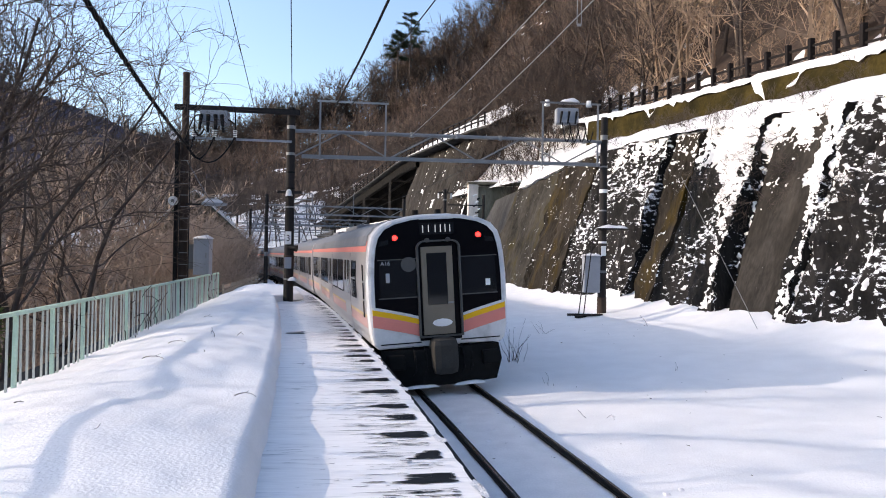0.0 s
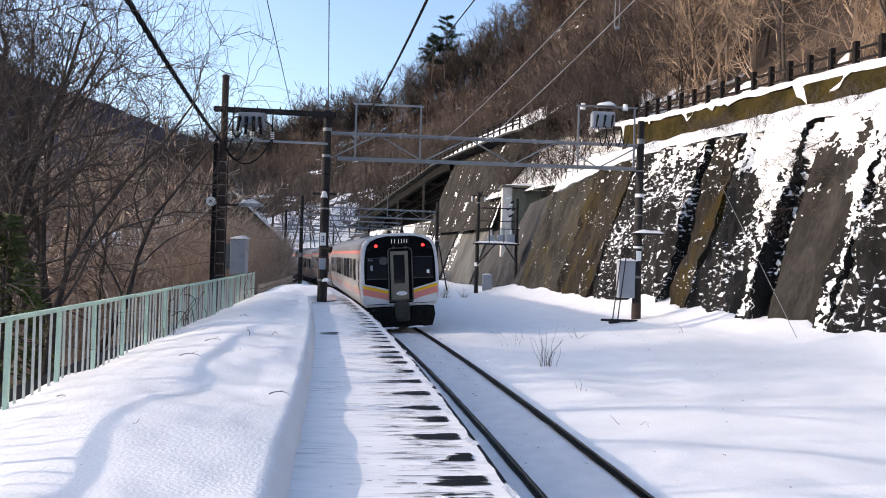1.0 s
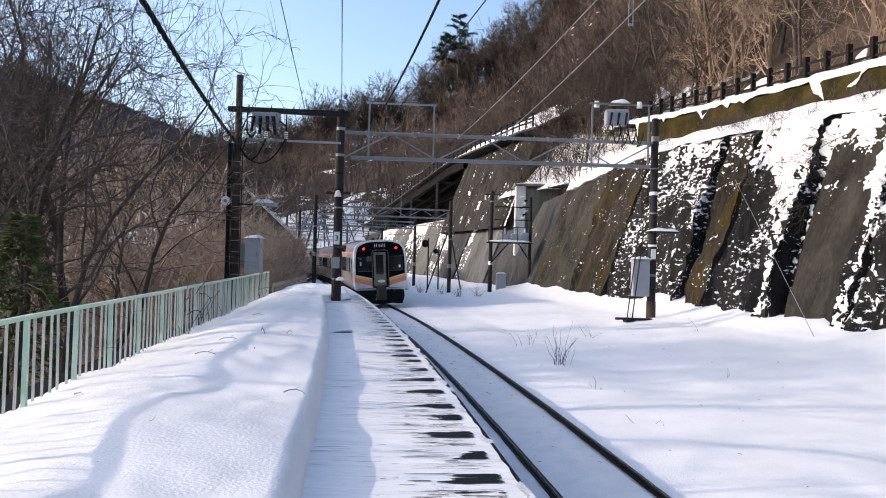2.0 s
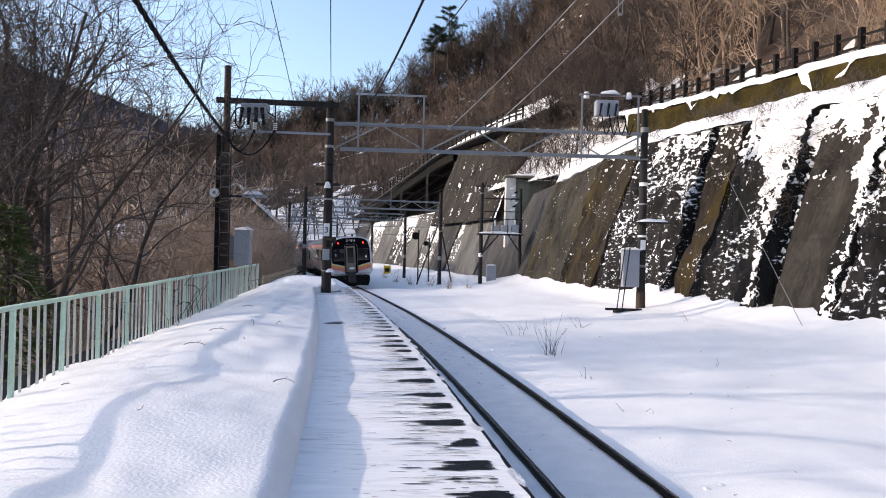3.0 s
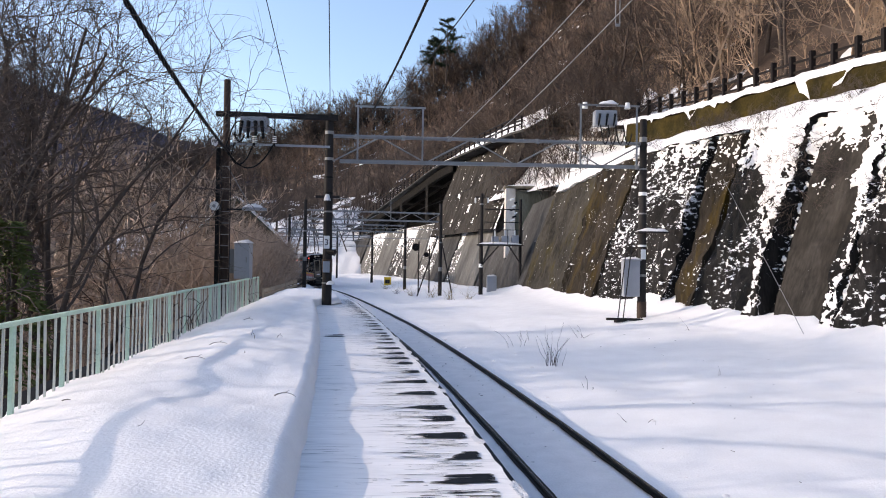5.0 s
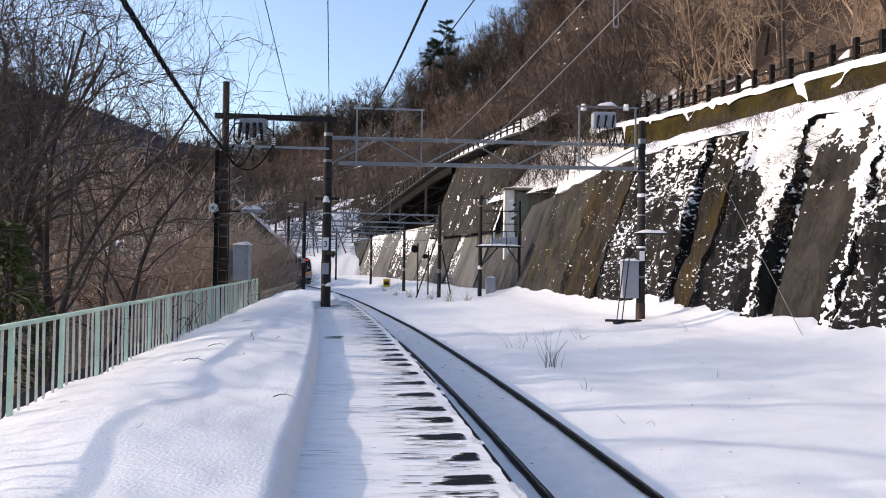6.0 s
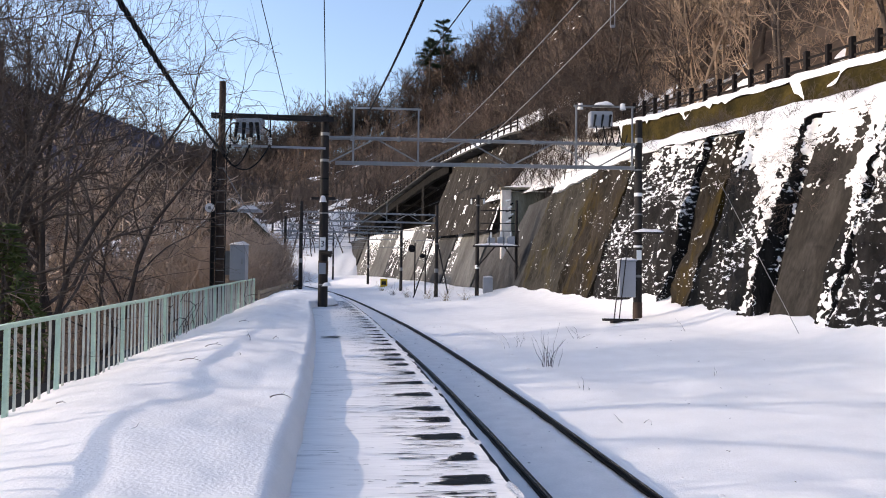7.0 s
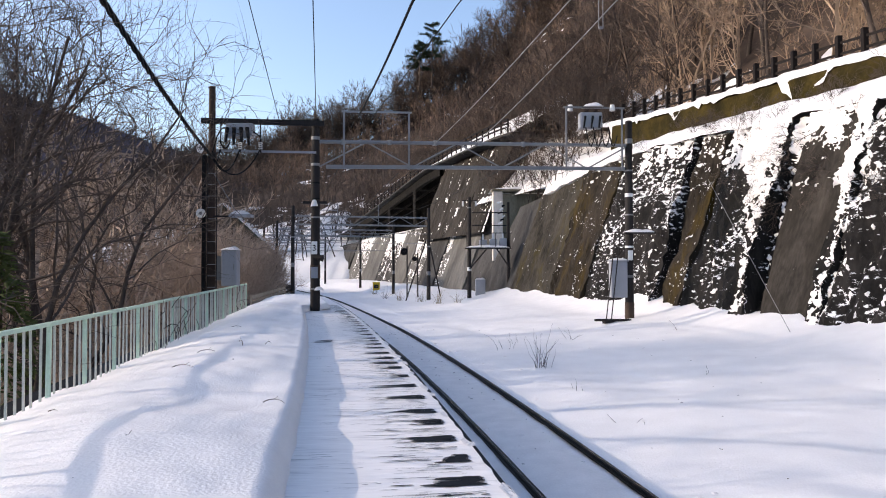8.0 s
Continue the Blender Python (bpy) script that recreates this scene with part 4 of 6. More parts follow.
for u in (0.1, 0.3, 0.5, 0.7):
    part("pin", rod(B(), yd * u + Vector((0, -0.2, 0.1)), yd * u + Vector((0, -0.2, 0.2)), 0.03, 0.015, 8), POLE, yoke)
sg = thing("switchgear", Matrix.Translation((PA.x, PA.y - 0.2, 8.05)), "pale transformer box with black bushings and looping leads", "transformer")
part("tank", box(B(), (0.62, -0.25, -0.62), (1.6, 0.25, -0.12), 0.04), CABINET, sg)
for i, x in enumerate((0.7, 0.95, 1.2, 1.42)):
    part("bushing", rod(B(), (x, -0.28, -0.3), (x + 0.05 * (i - 1), -0.34, -0.85 - 0.1 * (i % 2)), 0.075, 0.05, 10), BLACK, sg)
for x in (0.38, 1.1, 1.85):
    for k in range(4):
        part("insulator", rod(B(), (x, 0, -1.05 + 0.07 * k), (x, 0, -1.02 + 0.07 * k), 0.075, None, 10), PORCELAIN, sg)
    part("terminal", rod(B(), (x, 0, -1.2), (x, 0, -0.12), 0.025, None, 8), BLACK, sg)
for x0, z0, x1, z1, dip in ((0.38, -0.75, 0.75, -0.8, 0.25), (0.15, -1.4, 1.85, -1.1, 0.75), (0.15, -1.4, 1.1, -1.1, 0.62), (0.1, -1.3, 0.38, -1.1, 0.35), (1.85, -0.6, 1.2, -0.4, -0.1),
                            (0.1, -1.2, 0.6, -0.3, -0.3)):
    pts = [Vector((x0 + (x1 - x0) * u, -0.1, z0 + (z1 - z0) * u - dip * 4 * u * (1 - u))) for u in [i / 14 for i in range(15)]]
    bm = tube_line(B(), pts, 0.028)
    part("lead", bm, BLACK, sg, smooth=True)


# ---- farther gantries, signals and boxes ----
def far_gantry(y, left, right, top, zl, zr, beam):
    a, b = beside(y, left, zl), beside(y, right, zr)
    for p in (a, b):
        utility_pole(p, top, 0.15, 0.12, POLE, "dark steel line pole farther along the curve", [(2.0, 0.3, STEEL), (4.0, 0.1, STEEL)])
    g, d = truss("gantry", (a.x, a.y, beam), (b.x, b.y, beam), "farther galvanised gantry over the track", 0.06, 0.6, 9)
    for u in (0.18, 0.32, 0.62):
        part("upright", bar(B(), d * u + Vector((0, 0, -0.6)), d * u + Vector((0, 0, 0.9)), 0.06, 0.06, (0, 1, 0)), STEEL, g)
    for h in (0.45, 0.9):
        part("cross_bar", bar(B(), d * 0.18 + Vector((0, 0, h)), d * 0.32 + Vector((0, 0, h)), 0.05, 0.05), STEEL, g)
    for h in (-1.2, -1.9):
        part("cross_span", rod(B(), Vector((0, 0, h)), d + Vector((0, 0, h)), 0.022, None, 6), STEEL, g)


far_gantry(52.5, -3.3, 6.9, 6.9, 0.9, 0.2, 6.2)
far_gantry(66.0, -4.0, 7.0, 6.6, 0.2, 0.2, 5.9)
far_gantry(84.0, -4.0, 7.4, 6.9, 0.2, 0.3, 6.1)
far_gantry(104.0, -3.6, 7.4, 7.2, 0.2, 0.3, 6.4)
PD = beside(48.5, 9.0, 0.2)
pole_d = utility_pole(PD, 7.4, 0.15, 0.12, POLE, "dark pole carrying a snowy switchgear stage", [(2.2, 0.25, SIGNWHITE), (6.5, 0.1, STEEL)])
part("cross_arm", box(B(), (-0.5, -0.05, 6.95), (0.5, 0.05, 7.03)), POLE, pole_d)
for x in (-0.45, 0.45):
    part("insulator", rod(B(), (x, 0, 6.6), (x, 0, 6.95), 0.06, None, 8), PORCELAIN, pole_d)
part("stage", box(B(), (-0.3, -0.6, 3.6), (2.9, 0.6, 3.7)), POLE, pole_d)
part("stage_snow", hump(B(), (-0.3, -0.6, 3.7), (2.9, 0.6, 3.71), 0.2), SNOW_ROUGH, pole_d, smooth=True)
for x in (-0.2, 0.8, 1.8, 2.8):
    part("stanchion", bar(B(), (x, -0.55, 3.7), (x, -0.55, 4.7), 0.04, 0.04, (0, 1, 0)), POLE, pole_d)
part("stage_rail", bar(B(), (-0.3, -0.55, 4.7), (2.9, -0.55, 4.7), 0.04, 0.05), POLE, pole_d)
part("strut", bar(B(), (0, -0.3, 2.2), (1.2, -0.3, 3.6), 0.09, 0.09), POLE, pole_d)
part("strut", bar(B(), (2.85, -0.3, 2.2), (1.9, -0.3, 3.6), 0.09, 0.09), POLE, pole_d)
part("rear_post", rod(B(), (2.75, 0.3, -0.4), (2.75, 0.3, 6.9), 0.12, 0.1, 10), POLE, pole_d)
sw = thing("switchgear", Matrix.Translation(PD + Vector((1.6, 0, 3.75))), "cluster of grey switchgear with insulators on a stage", "transformer")
for i, (x, h) in enumerate(((-0.9, 0.5), (-0.2, 0.55), (0.5, 0.6))):
    part("unit", box(B(), (x, -0.35, 0.0), (x + 0.5, 0.35, h), 0.05), CABINET, sw)
    part("bushing", rod(B(), (x + 0.25, 0, h), (x + 0.25, 0, h + 0.4), 0.08, 0.05, 8), PORCELAIN, sw)
for i in range(7):
    part("insulator", rod(B(), (0.4 + 0.15 * (i % 3), -0.2 + 0.1 * i, 1.6 + 0.25 * i), (0.7 + 0.1 * (i % 3), -0.2 + 0.1 * i, 1.7 + 0.25 * i), 0.07, 0.05, 8), BLACK if i % 2 else PORCELAIN, sw)
part("arm", bar(B(), (-1.4, 0, 2.4), (1.2, 0, 2.4), 0.08, 0.08), POLE, sw)
part("arm", bar(B(), (-1.4, 0, 1.5), (1.2, 0, 1.5), 0.06, 0.06), POLE, sw)
cb = thing("cabinet", Matrix.Translation(beside(49.5, 10.2, 0.35)), "small grey cabinet standing in the snow", "cabinet")
part("body", box(B(), (-0.35, -0.25, 0), (0.35, 0.25, 1.3), 0.03), CABINET, cb)
part("door", box(B(), (-0.31, -0.275, 0.08), (0.31, -0.25, 1.22), 0.01), CABINET, cb)
part("snow_cap", hump(B(), (-0.36, -0.27, 1.3), (0.36, 0.27, 1.31), 0.12), SNOW_ROUGH, cb, smooth=True)
for y, d, h in ((60.0, 6.9, 4.3), (58.0, 7.4, 3.6)):
    p = beside(y, d, 0.2)
    sig = thing("signal", Matrix.Translation(p), "slim signal post with a black round head", "signal", "line signals")
    part("post", rod(B(), (0, 0, -0.3), (0, 0, h), 0.06, None, 10), POLE, sig)
    part("head", rod(B(), (-0.25, -0.2, h - 0.5), (-0.25, 0.05, h - 0.5), 0.32 if h > 4 else 0.2, None, 20), BLACK, sig)
    part("hood", rod(B(), (-0.25, -0.35, h - 0.42), (-0.25, -0.2, h - 0.42), 0.13, None, 12), BLACK, sig)
yb = thing("relay_box", Matrix.Translation(beside(76, 7.5, 0.1)), "yellow box standing in the snow", "box")
part("body", box(B(), (-0.36, -0.25, 0), (0.36, 0.25, 0.85), 0.03), YELLOW, yb)
part("lid", box(B(), (-0.4, -0.29, 0.85), (0.4, 0.29, 0.91), 0.015), YELLOW, yb)
part("panel", box(B(), (-0.25, -0.27, 0.25), (0.25, -0.25, 0.65), 0.005), POLE, yb)
for a, b in (((1.1, -0.2), (2.7, 4.6)), ((3.9, -0.2), (2.9, 4.6))):
    p = beside(54, 7.2)
    br = tagged(part("stay", bar(B(), (p.x + a[0] - 2.8, p.y + 0.3, a[1]), (p.x + b[0] - 2.8, p.y + 0.1, b[1]), 0.09, 0.09), POLE), "slanting dark stay propping the line pole", "stay", "pole stays")

# house behind the bushes at the platform's end
house = thing("house", pose(-21.6, 74, -1.5, 0, 0, 10), "house with a snowy gable roof behind bushes", "house")
bm = B()
plate_front = [(-5.6, -3), (5.4, -3), (5.4, 5.0), (-0.1, 10.1), (-5.6, 5.0)]
fa = [bm.verts.new((x, 0, z)) for x, z in plate_front]
fb = [bm.verts.new((x, 6, z)) for x, z in plate_front]
bm.faces.new(fa)
bm.faces.new(fb[::-1])
for i in range(5):
    bm.faces.new((fa[i], fb[i], fb[(i + 1) % 5], fa[(i + 1) % 5]))
bmesh.ops.recalc_face_normals(bm, faces=bm.faces)
part("wall", bm, mat("brown timber boards", (0.15, 0.115, 0.085), 0.85, var=0.5, scale=1.2, fine=12, stretch=(6, 6, 0.3)), house, "weathered brown boarding")
part("corner_board", box(B(), (4.7, -0.06, -3.0), (5.42, 0.0, 4.9)), PLASTER, house, "pale corner board")
for e, material, name, k in ((0.0, ROOF_TILE, "roof", 0.22), (0.22, SNOW_ROUGH, "roof_snow", 0.26)):
    for s in (-1, 1):
        a, b = Vector((-0.1, 0, 10.15 + e)), Vector((-0.1 + s * 6.1, 0, 4.5 + e))
        bm = B()
        lo = [bm.verts.new(v + Vector((0, y, 0))) for y in (-0.7, 6.7) for v in (a, b)]
        hi = [bm.verts.new(v.co + Vector((0, 0, k))) for v in lo]
        for f in ((0, 1, 3, 2), (4, 6, 7, 5), (0, 4, 5, 1), (2, 3, 7, 6), (1, 5, 7, 3), (0, 2, 6, 4)):
            bm.faces.new([(lo + hi)[n] for n in f])
        bmesh.ops.recalc_face_normals(bm, faces=bm.faces)
        part(name, bm, material, house, "thick snow on the roof" if e else "")
for x in (-3, 0.5, 3.2):
    w = part("window", box(B(), (x - 0.6, -0.06, 2.2), (x + 0.6, 0, 3.6)), T_DARKGLASS, house)
    part("frame", box(B(), (x - 0.68, -0.08, 3.6), (x + 0.68, 0, 3.68)), SIGNWHITE, w)


# ---- the train: four cars, each a thing of its own ----
OUTLINE = [(1.30, 0.82), (1.40, 0.92), (1.445, 1.15), (1.475, 1.7), (1.475, 2.3), (1.45, 2.75), (1.41, 3.05), (1.345, 3.28), (1.20, 3.46), (0.96, 3.575), (0.6, 3.655), (0.25, 3.69)]
RING = OUTLINE + [(-x, z) for x, z in reversed(OUTLINE)]
LEN = 19.6


def side_x(z):
    return float(np.interp(z, [p[1] for p in OUTLINE], [p[0] for p in OUTLINE]))


def loft(bm, rings, cap0=True, cap1=True):
    rows = [[bm.verts.new(p) for p in r] for r in rings]
    n = len(rows[0])
    for a, b in zip(rows, rows[1:]):
        for i in range(n):
            k = (i + 1) % n
            bm.faces.new((a[i], a[k], b[k], b[i]))
    if cap0:
        bm.faces.new(list(reversed(rows[0])))
    if cap1:
        bm.faces.new(rows[-1])
    bmesh.ops.recalc_face_normals(bm, faces=bm.faces)
    return bm


def ring_at(y, k=1.0, lift=0.0):
    return [(x * k, y, 0.82 + (z - 0.82) * (k if k > 0.97 else k) + lift) for x, z in RING]


def side_strip(bm, y0, y1, z0, z1, s, out=0.004, n=4):
    """A thin plate that follows the car's side."""
    prev = None
    for i in range(n + 1):
        z = z0 + (z1 - z0) * i / n
        x = side_x(z) + out
        pair = [bm.verts.new((s * x, y0, z)), bm.verts.new((s * x, y1, z))]
        if prev:
            bm.faces.new((prev[0], prev[1], pair[1], pair[0]))
        prev = pair
    return bm


def clip_poly(poly, inside, cut):
    """Cuts a polygon by a half plane."""
    out = []
    for p, q in zip(poly, poly[1:] + poly[:1]):
        a, b = inside(p), inside(q)
        if a >= 0:
            out.append(p)
        if a * b < 0:
            u = a / (a - b)
            out.append((p[0] + (q[0] - p[0]) * u, p[1] + (q[1] - p[1]) * u))
    return out


def plate(bm, poly, y, thick):
    """An upright plate, its outline in x and z, its face at y towards the rear."""
    a = [bm.verts.new((x, y, z)) for x, z in poly]
    b = [bm.verts.new((x, y + thick, z)) for x, z in poly]
    bm.faces.new(a)
    for i in range(len(a)):
        k = (i + 1) % len(a)
        bm.faces.new((a[i], b[i], b[k], a[k]))
    bmesh.ops.recalc_face_normals(bm, faces=bm.faces)
    return bm


def scaled(k, kz=None, z0=2.2):
    kz = k if kz is None else kz
    return [(x * k, z0 + (z - z0) * kz) for x, z in RING]


def car(name, label, cab):
    c = thing(name, None, label, "train car", "train cars")
    y0 = 0.30 if cab else 0.0
    shell = part("body", loft(B(), [ring_at(y0), ring_at(LEN)]), T_STEEL, c, smooth=False)
    # roof skin
    roofp = [(x * 1.006, z + 0.012) for x, z in OUTLINE[6:]]
    roofp = roofp + [(-x, z) for x, z in reversed(roofp)]
    bm = B()
    rows = [[bm.verts.new((x, y, z)) for x, z in roofp] for y in (y0 + 0.15, LEN - 0.05)]
    for i in range(len(roofp) - 1):
        bm.faces.new((rows[0][i], rows[0][i + 1], rows[1][i + 1], rows[1][i]))
    part("roof", bm, T_ROOF, c, "dark grey ribbed roof")
    for y, l, h in ((7.5, 3.4, 0.16), (14.0, 2.0, 0.14)):
        part("roof_unit", box(B(), (-0.75, y, 3.5), (0.75, y + l, 3.6 + h), 0.07), T_ROOF, c)
    part("roof_snow", hump(B(), (-0.5, 1.2, 3.6), (0.6, 5.6, 3.61), 0.06), SNOW_ROUGH, c, smooth=True)
    doors = (3.35, 8.7, 14.1) if cab else (2.3, 8.6, 14.9)
    for s in (-1, 1):
        part("stripe", side_strip(B(), y0 + 0.05, LEN - 0.1, 2.93, 3.17, s), T_PINK, c, "salmon pink cantrail stripe")
        part("stripe", side_strip(B(), y0 + 0.05, LEN - 0.1, 1.50, 1.57, s), T_YELLOW_SIDE, c, "amber waist stripe")
        part("stripe", side_strip(B(), y0 + 0.05, LEN - 0.1, 1.26, 1.50, s), T_PINK_SIDE, c, "salmon pink waist stripe")
        for y in doors:
            for k in (0, 1):
                a = y + 0.66 * k
                leaf = part("door", side_strip(B(), a, a + 0.645, 1.02, 2.90, s, 0.009, 8), T_STEEL, c)
                part("door_window", side_strip(B(), a + 0.13, a + 0.515, 1.85, 2.72, s, 0.014), T_DARKGLASS, leaf)
            part("door_gap", side_strip(B(), y - 0.05, y - 0.0, 0.98, 2.93, s, 0.007), BLACK, c)
            part("door_gap", side_strip(B(), y + 1.305, y + 1.355, 0.98, 2.93, s, 0.007), BLACK, c)
        wins = []
        stops = [1.9 if cab else 0.6] + [v for y in doors for v in (y - 0.25, y + 1.55)] + [LEN - 0.6]
        for a, b in zip(stops[::2], stops[1::2]):
            if b - a > 1.0:
                n = max(1, round((b - a) / 1.6))
                w = (b - a) / n
                wins += [(a + i * w + 0.08, a + (i + 1) * w - 0.08) for i in range(n)]
        for a, b in wins:
            w = part("window", side_strip(B(), a, b, 1.82, 2.72, s, 0.006), BLACK, c)
            part("pane", side_strip(B(), a + 0.05, b - 0.05, 1.87, 2.67, s, 0.012), T_DARKGLASS, w)
        part("skirt", box(B(), (s * 1.28 - 0.03, 1.5, 0.55), (s * 1.28 + 0.03, LEN - 1.5, 0.83)), T_UNDER, c)
    for y in (1.3, LEN - 3.9):
        bog = part("bogie", box(B(), (-0.95, y, 0.32), (0.95, y + 2.6, 0.72), 0.06), T_UNDER, c)
        for wy in (y + 0.25, y + 2.35):
            for s in (-1, 1):
                part("wheel", rod(B(), (s * 0.52, wy, 0.43), (s * 0.66, wy, 0.43), 0.43, None, 20), T_UNDER, bog)
    part("underframe", box(B(), (-1.15, 4.3, 0.35), (1.15, LEN - 4.3, 0.83), 0.05), T_UNDER, c)
    part("gangway", box(B(), (-0.55, LEN, 1.0), (0.55, LEN + 0.45, 3.1), 0.05), T_RUBBER, c)
    return c


def cab_end(c):
    # white surround, a lofted ring that curves in towards the rear
    rings = [[(x, 0.32, z) for x, z in RING], [(x * 0.999, 0.10, z) for x, z in scaled(0.999)], [(x, 0.02, z) for x, z in scaled(0.985, 0.99)], [(x, 0.0, z) for x, z in scaled(0.955, 0.965)]]
    part("front_shell", loft(B(), rings, False, True), T_WHITE, c, "white painted end shell", False)
    inner = scaled(0.905, 0.935, 2.24)
    # black panel above, its lower edge rising outwards
    for s in (-1, 1):
        half = clip_poly(inner, lambda p: s * p[0] - 0.36, 0)
        upper_half = clip_poly(half, lambda p: p[1] - (1.43 + 0.27 * (s * p[0] - 0.36) / 0.93), 0)
        part("black_panel", plate(B(), upper_half, -0.018, 0.03), T_BLACK, c, "glossy black end panel")
        wx0, wx1 = (0.46, 1.24)
        part("windscreen", plate(B(), [(s * wx0, 1.93), (s * wx1, 1.93), (s * (wx1 - 0.02), 2.72), (s * wx0, 2.72)], -0.026, 0.012), T_DARKGLASS, c, "dark windscreen")
        part("windscreen_frame", plate(B(), [(s * (wx0 - 0.02), 1.90), (s * (wx1 + 0.02), 1.90), (s * (wx1 + 0.02), 1.925), (s * (wx0 - 0.02), 1.925)], -0.03, 0.012), T_RUBBER, c)
        part("windscreen_frame", plate(B(), [(s * (wx0 - 0.02), 2.725), (s * (wx1 + 0.02), 2.725), (s * (wx1 + 0.02), 2.745), (s * (wx0 - 0.02), 2.745)], -0.03, 0.012), T_RUBBER, c)
        edge = [0.38 + (1.40 - 0.38) * i / 6 for i in range(7)]

        def band(lo, hi, material, y, label):
            top = [(s * x, 1.40 + hi + 0.28 * ((x - 0.36) / 1.0) ** 0.85) for x in edge]
            bot = [(s * x, 1.40 + lo + 0.28 * ((x - 0.36) / 1.0) ** 0.85) for x in reversed(edge)]
            part("front_stripe", plate(B(), top + bot, y, 0.02), material, c, label)

        band(0.0, 0.06, T_WHITE, -0.020, "white line above the stripes")
        band(-0.115, 0.0, T_YELLOW, -0.022, "amber stripe across the end")
        band(-0.37, -0.115, T_PINK, -0.022, "salmon pink stripe across the end")
        part("tail_lamp", rod(B(), (s * 0.88, -0.045, 3.20), (s * 0.88, 0.0, 3.20), 0.055, None, 16), T_RED, c, "lit red tail lamp")
        part("lamp_bezel", rod(B(), (s * 0.88, -0.03, 3.20), (s * 0.88, 0.0, 3.20), 0.075, None, 16), BLACK, c)
        part("step_line", plate(B(), [(s * 0.42, 0.92), (s * 1.26, 0.92), (s * 1.26, 0.945), (s * 0.42, 0.945)], -0.024, 0.012), BLACK, c)
        part("head_lamp", plate(B(), [(s * 1.02, 3.06), (s * 1.22, 3.03), (s * 1.2, 3.13), (s * 1.02, 3.17)], -0.024, 0.01), T_DARKGLASS, c)
    text = bpy.data.curves.new("fleet_mark", "FONT")
    text.body, text.size, text.extrude = "A16", 0.12, 0.001
    made = new("fleet_mark", text)
    me = bpy.data.meshes.new_from_object(made)
    bpy.data.objects.remove(made)
    me.materials.append(CABINET)
    mark = new("fleet_mark", me)
    mark.parent = c
    me.transform(pose(-1.2, -0.032, 2.62, 90, 0, 0))
    part("notice", plate(B(), [(1.0, 2.08), (1.1, 2.08), (1.1, 2.22), (1.0, 2.22)], -0.030, 0.004), SIGNWHITE, c)
    part("cab_mirror", rod(B(), (-0.62, -0.028, 2.62), (-0.62, -0.034, 2.62), 0.16, None, 18), T_RUBBER, c)
    part("blind", plate(B(), [(-1.1, 2.25), (-1.02, 2.25), (-1.02, 2.45), (-1.1, 2.45)], -0.03, 0.004), CABINET, c)
    # door in the middle with its gangway frame
    part("door_recess", plate(B(), [(-0.44, 0.96), (0.44, 0.96), (0.44, 3.57), (-0.44, 3.57)], -0.024, 0.03), T_BLACK, c)
    fr = []
    for k, (w, z0, z1, r) in enumerate(((0.46, 1.03, 3.12, 0.17), (0.425, 1.06, 3.085, 0.14))):
        loop = []
        for cx, cz, a0 in ((w - r, z1 - r, 0), (-w + r, z1 - r, 90)):
            loop += [(cx + r * math.cos(radians(a0 + a)), cz + r * math.sin(radians(a0 + a))) for a in (0, 22, 45, 67, 90)]
        loop += [(-w, z0), (w, z0)]
        fr.append(loop)
    bm = B()
    prev = None
    for y in (-0.02, -0.12):
        o = [bm.verts.new((x, y, z)) for x, z in fr[0]]
        i2 = [bm.verts.new((x, y, z)) for x, z in fr[1]]
        n = len(o)
        if prev:
            for i in range(n):
                k = (i + 1) % n
                bm.faces.new((prev[0][i], prev[0][k], o[k], o[i]))
                bm.faces.new((prev[1][i], i2[i], i2[k], prev[1][k]))
                bm.faces.new((o[i], o[k], i2[k], i2[i]))
        prev = (o, i2)
    bmesh.ops.recalc_face_normals(bm, faces=bm.faces)
    part("gangway_frame", bm, T_RUBBER, c, "rounded grey gangway frame")
    door = part("end_door", plate(B(), [(-0.36, 1.08), (0.30, 1.08), (0.30, 2.98), (-0.36, 2.98)], -0.05, 0.03), T_DOOR, c, "bronze grey end door")
    part("door_window", plate(B(), [(-0.25, 1.72), (0.17, 1.72), (0.17, 2.84), (-0.25, 2.84)], -0.058, 0.01), T_DARKGLASS, door)
    part("door_handle", box(B(), (0.16, -0.09, 1.74), (0.28, -0.055, 1.77)), STEEL, door)
    part("door_snow", plate(B(), [(-0.18 + 0.42 * (0.5 + 0.5 * math.cos(a)), 1.33 + 0.085 * math.sin(a)) for a in [i * 0.5236 for i in range(12)]], -0.075, 0.03), SNOW_ROUGH, door, "patch of snow")
    sign = part("sign", plate(B(), [(-0.36, 3.24), (0.36, 3.24), (0.36, 3.49), (-0.36, 3.49)], -0.032, 0.02), T_DARKGLASS, c)
    for x in (-0.29, -0.17, -0.03, 0.08, 0.18, 0.28):
        part("bar", plate(B(), [(x - 0.009, 3.29), (x + 0.009, 3.29), (x + 0.009, 3.45), (x - 0.009, 3.45)], -0.037, 0.004), T_LED, sign)
    for s in (-1, 1):
        part("lamp_knob", rod(B(), (s * 0.22, -0.08, 3.12), (s * 0.22, 0, 3.12), 0.05, None, 10), T_RUBBER, c)
        part("antenna", rod(B(), (s * 0.25, 0.9, 3.6), (s * 0.25, 0.9, 3.82), 0.09, 0.07, 10), BLACK, c)
    part("roof_rim", box(B(), (-0.7, 0.45, 3.60), (0.7, 0.5, 3.64)), T_ROOF, c)
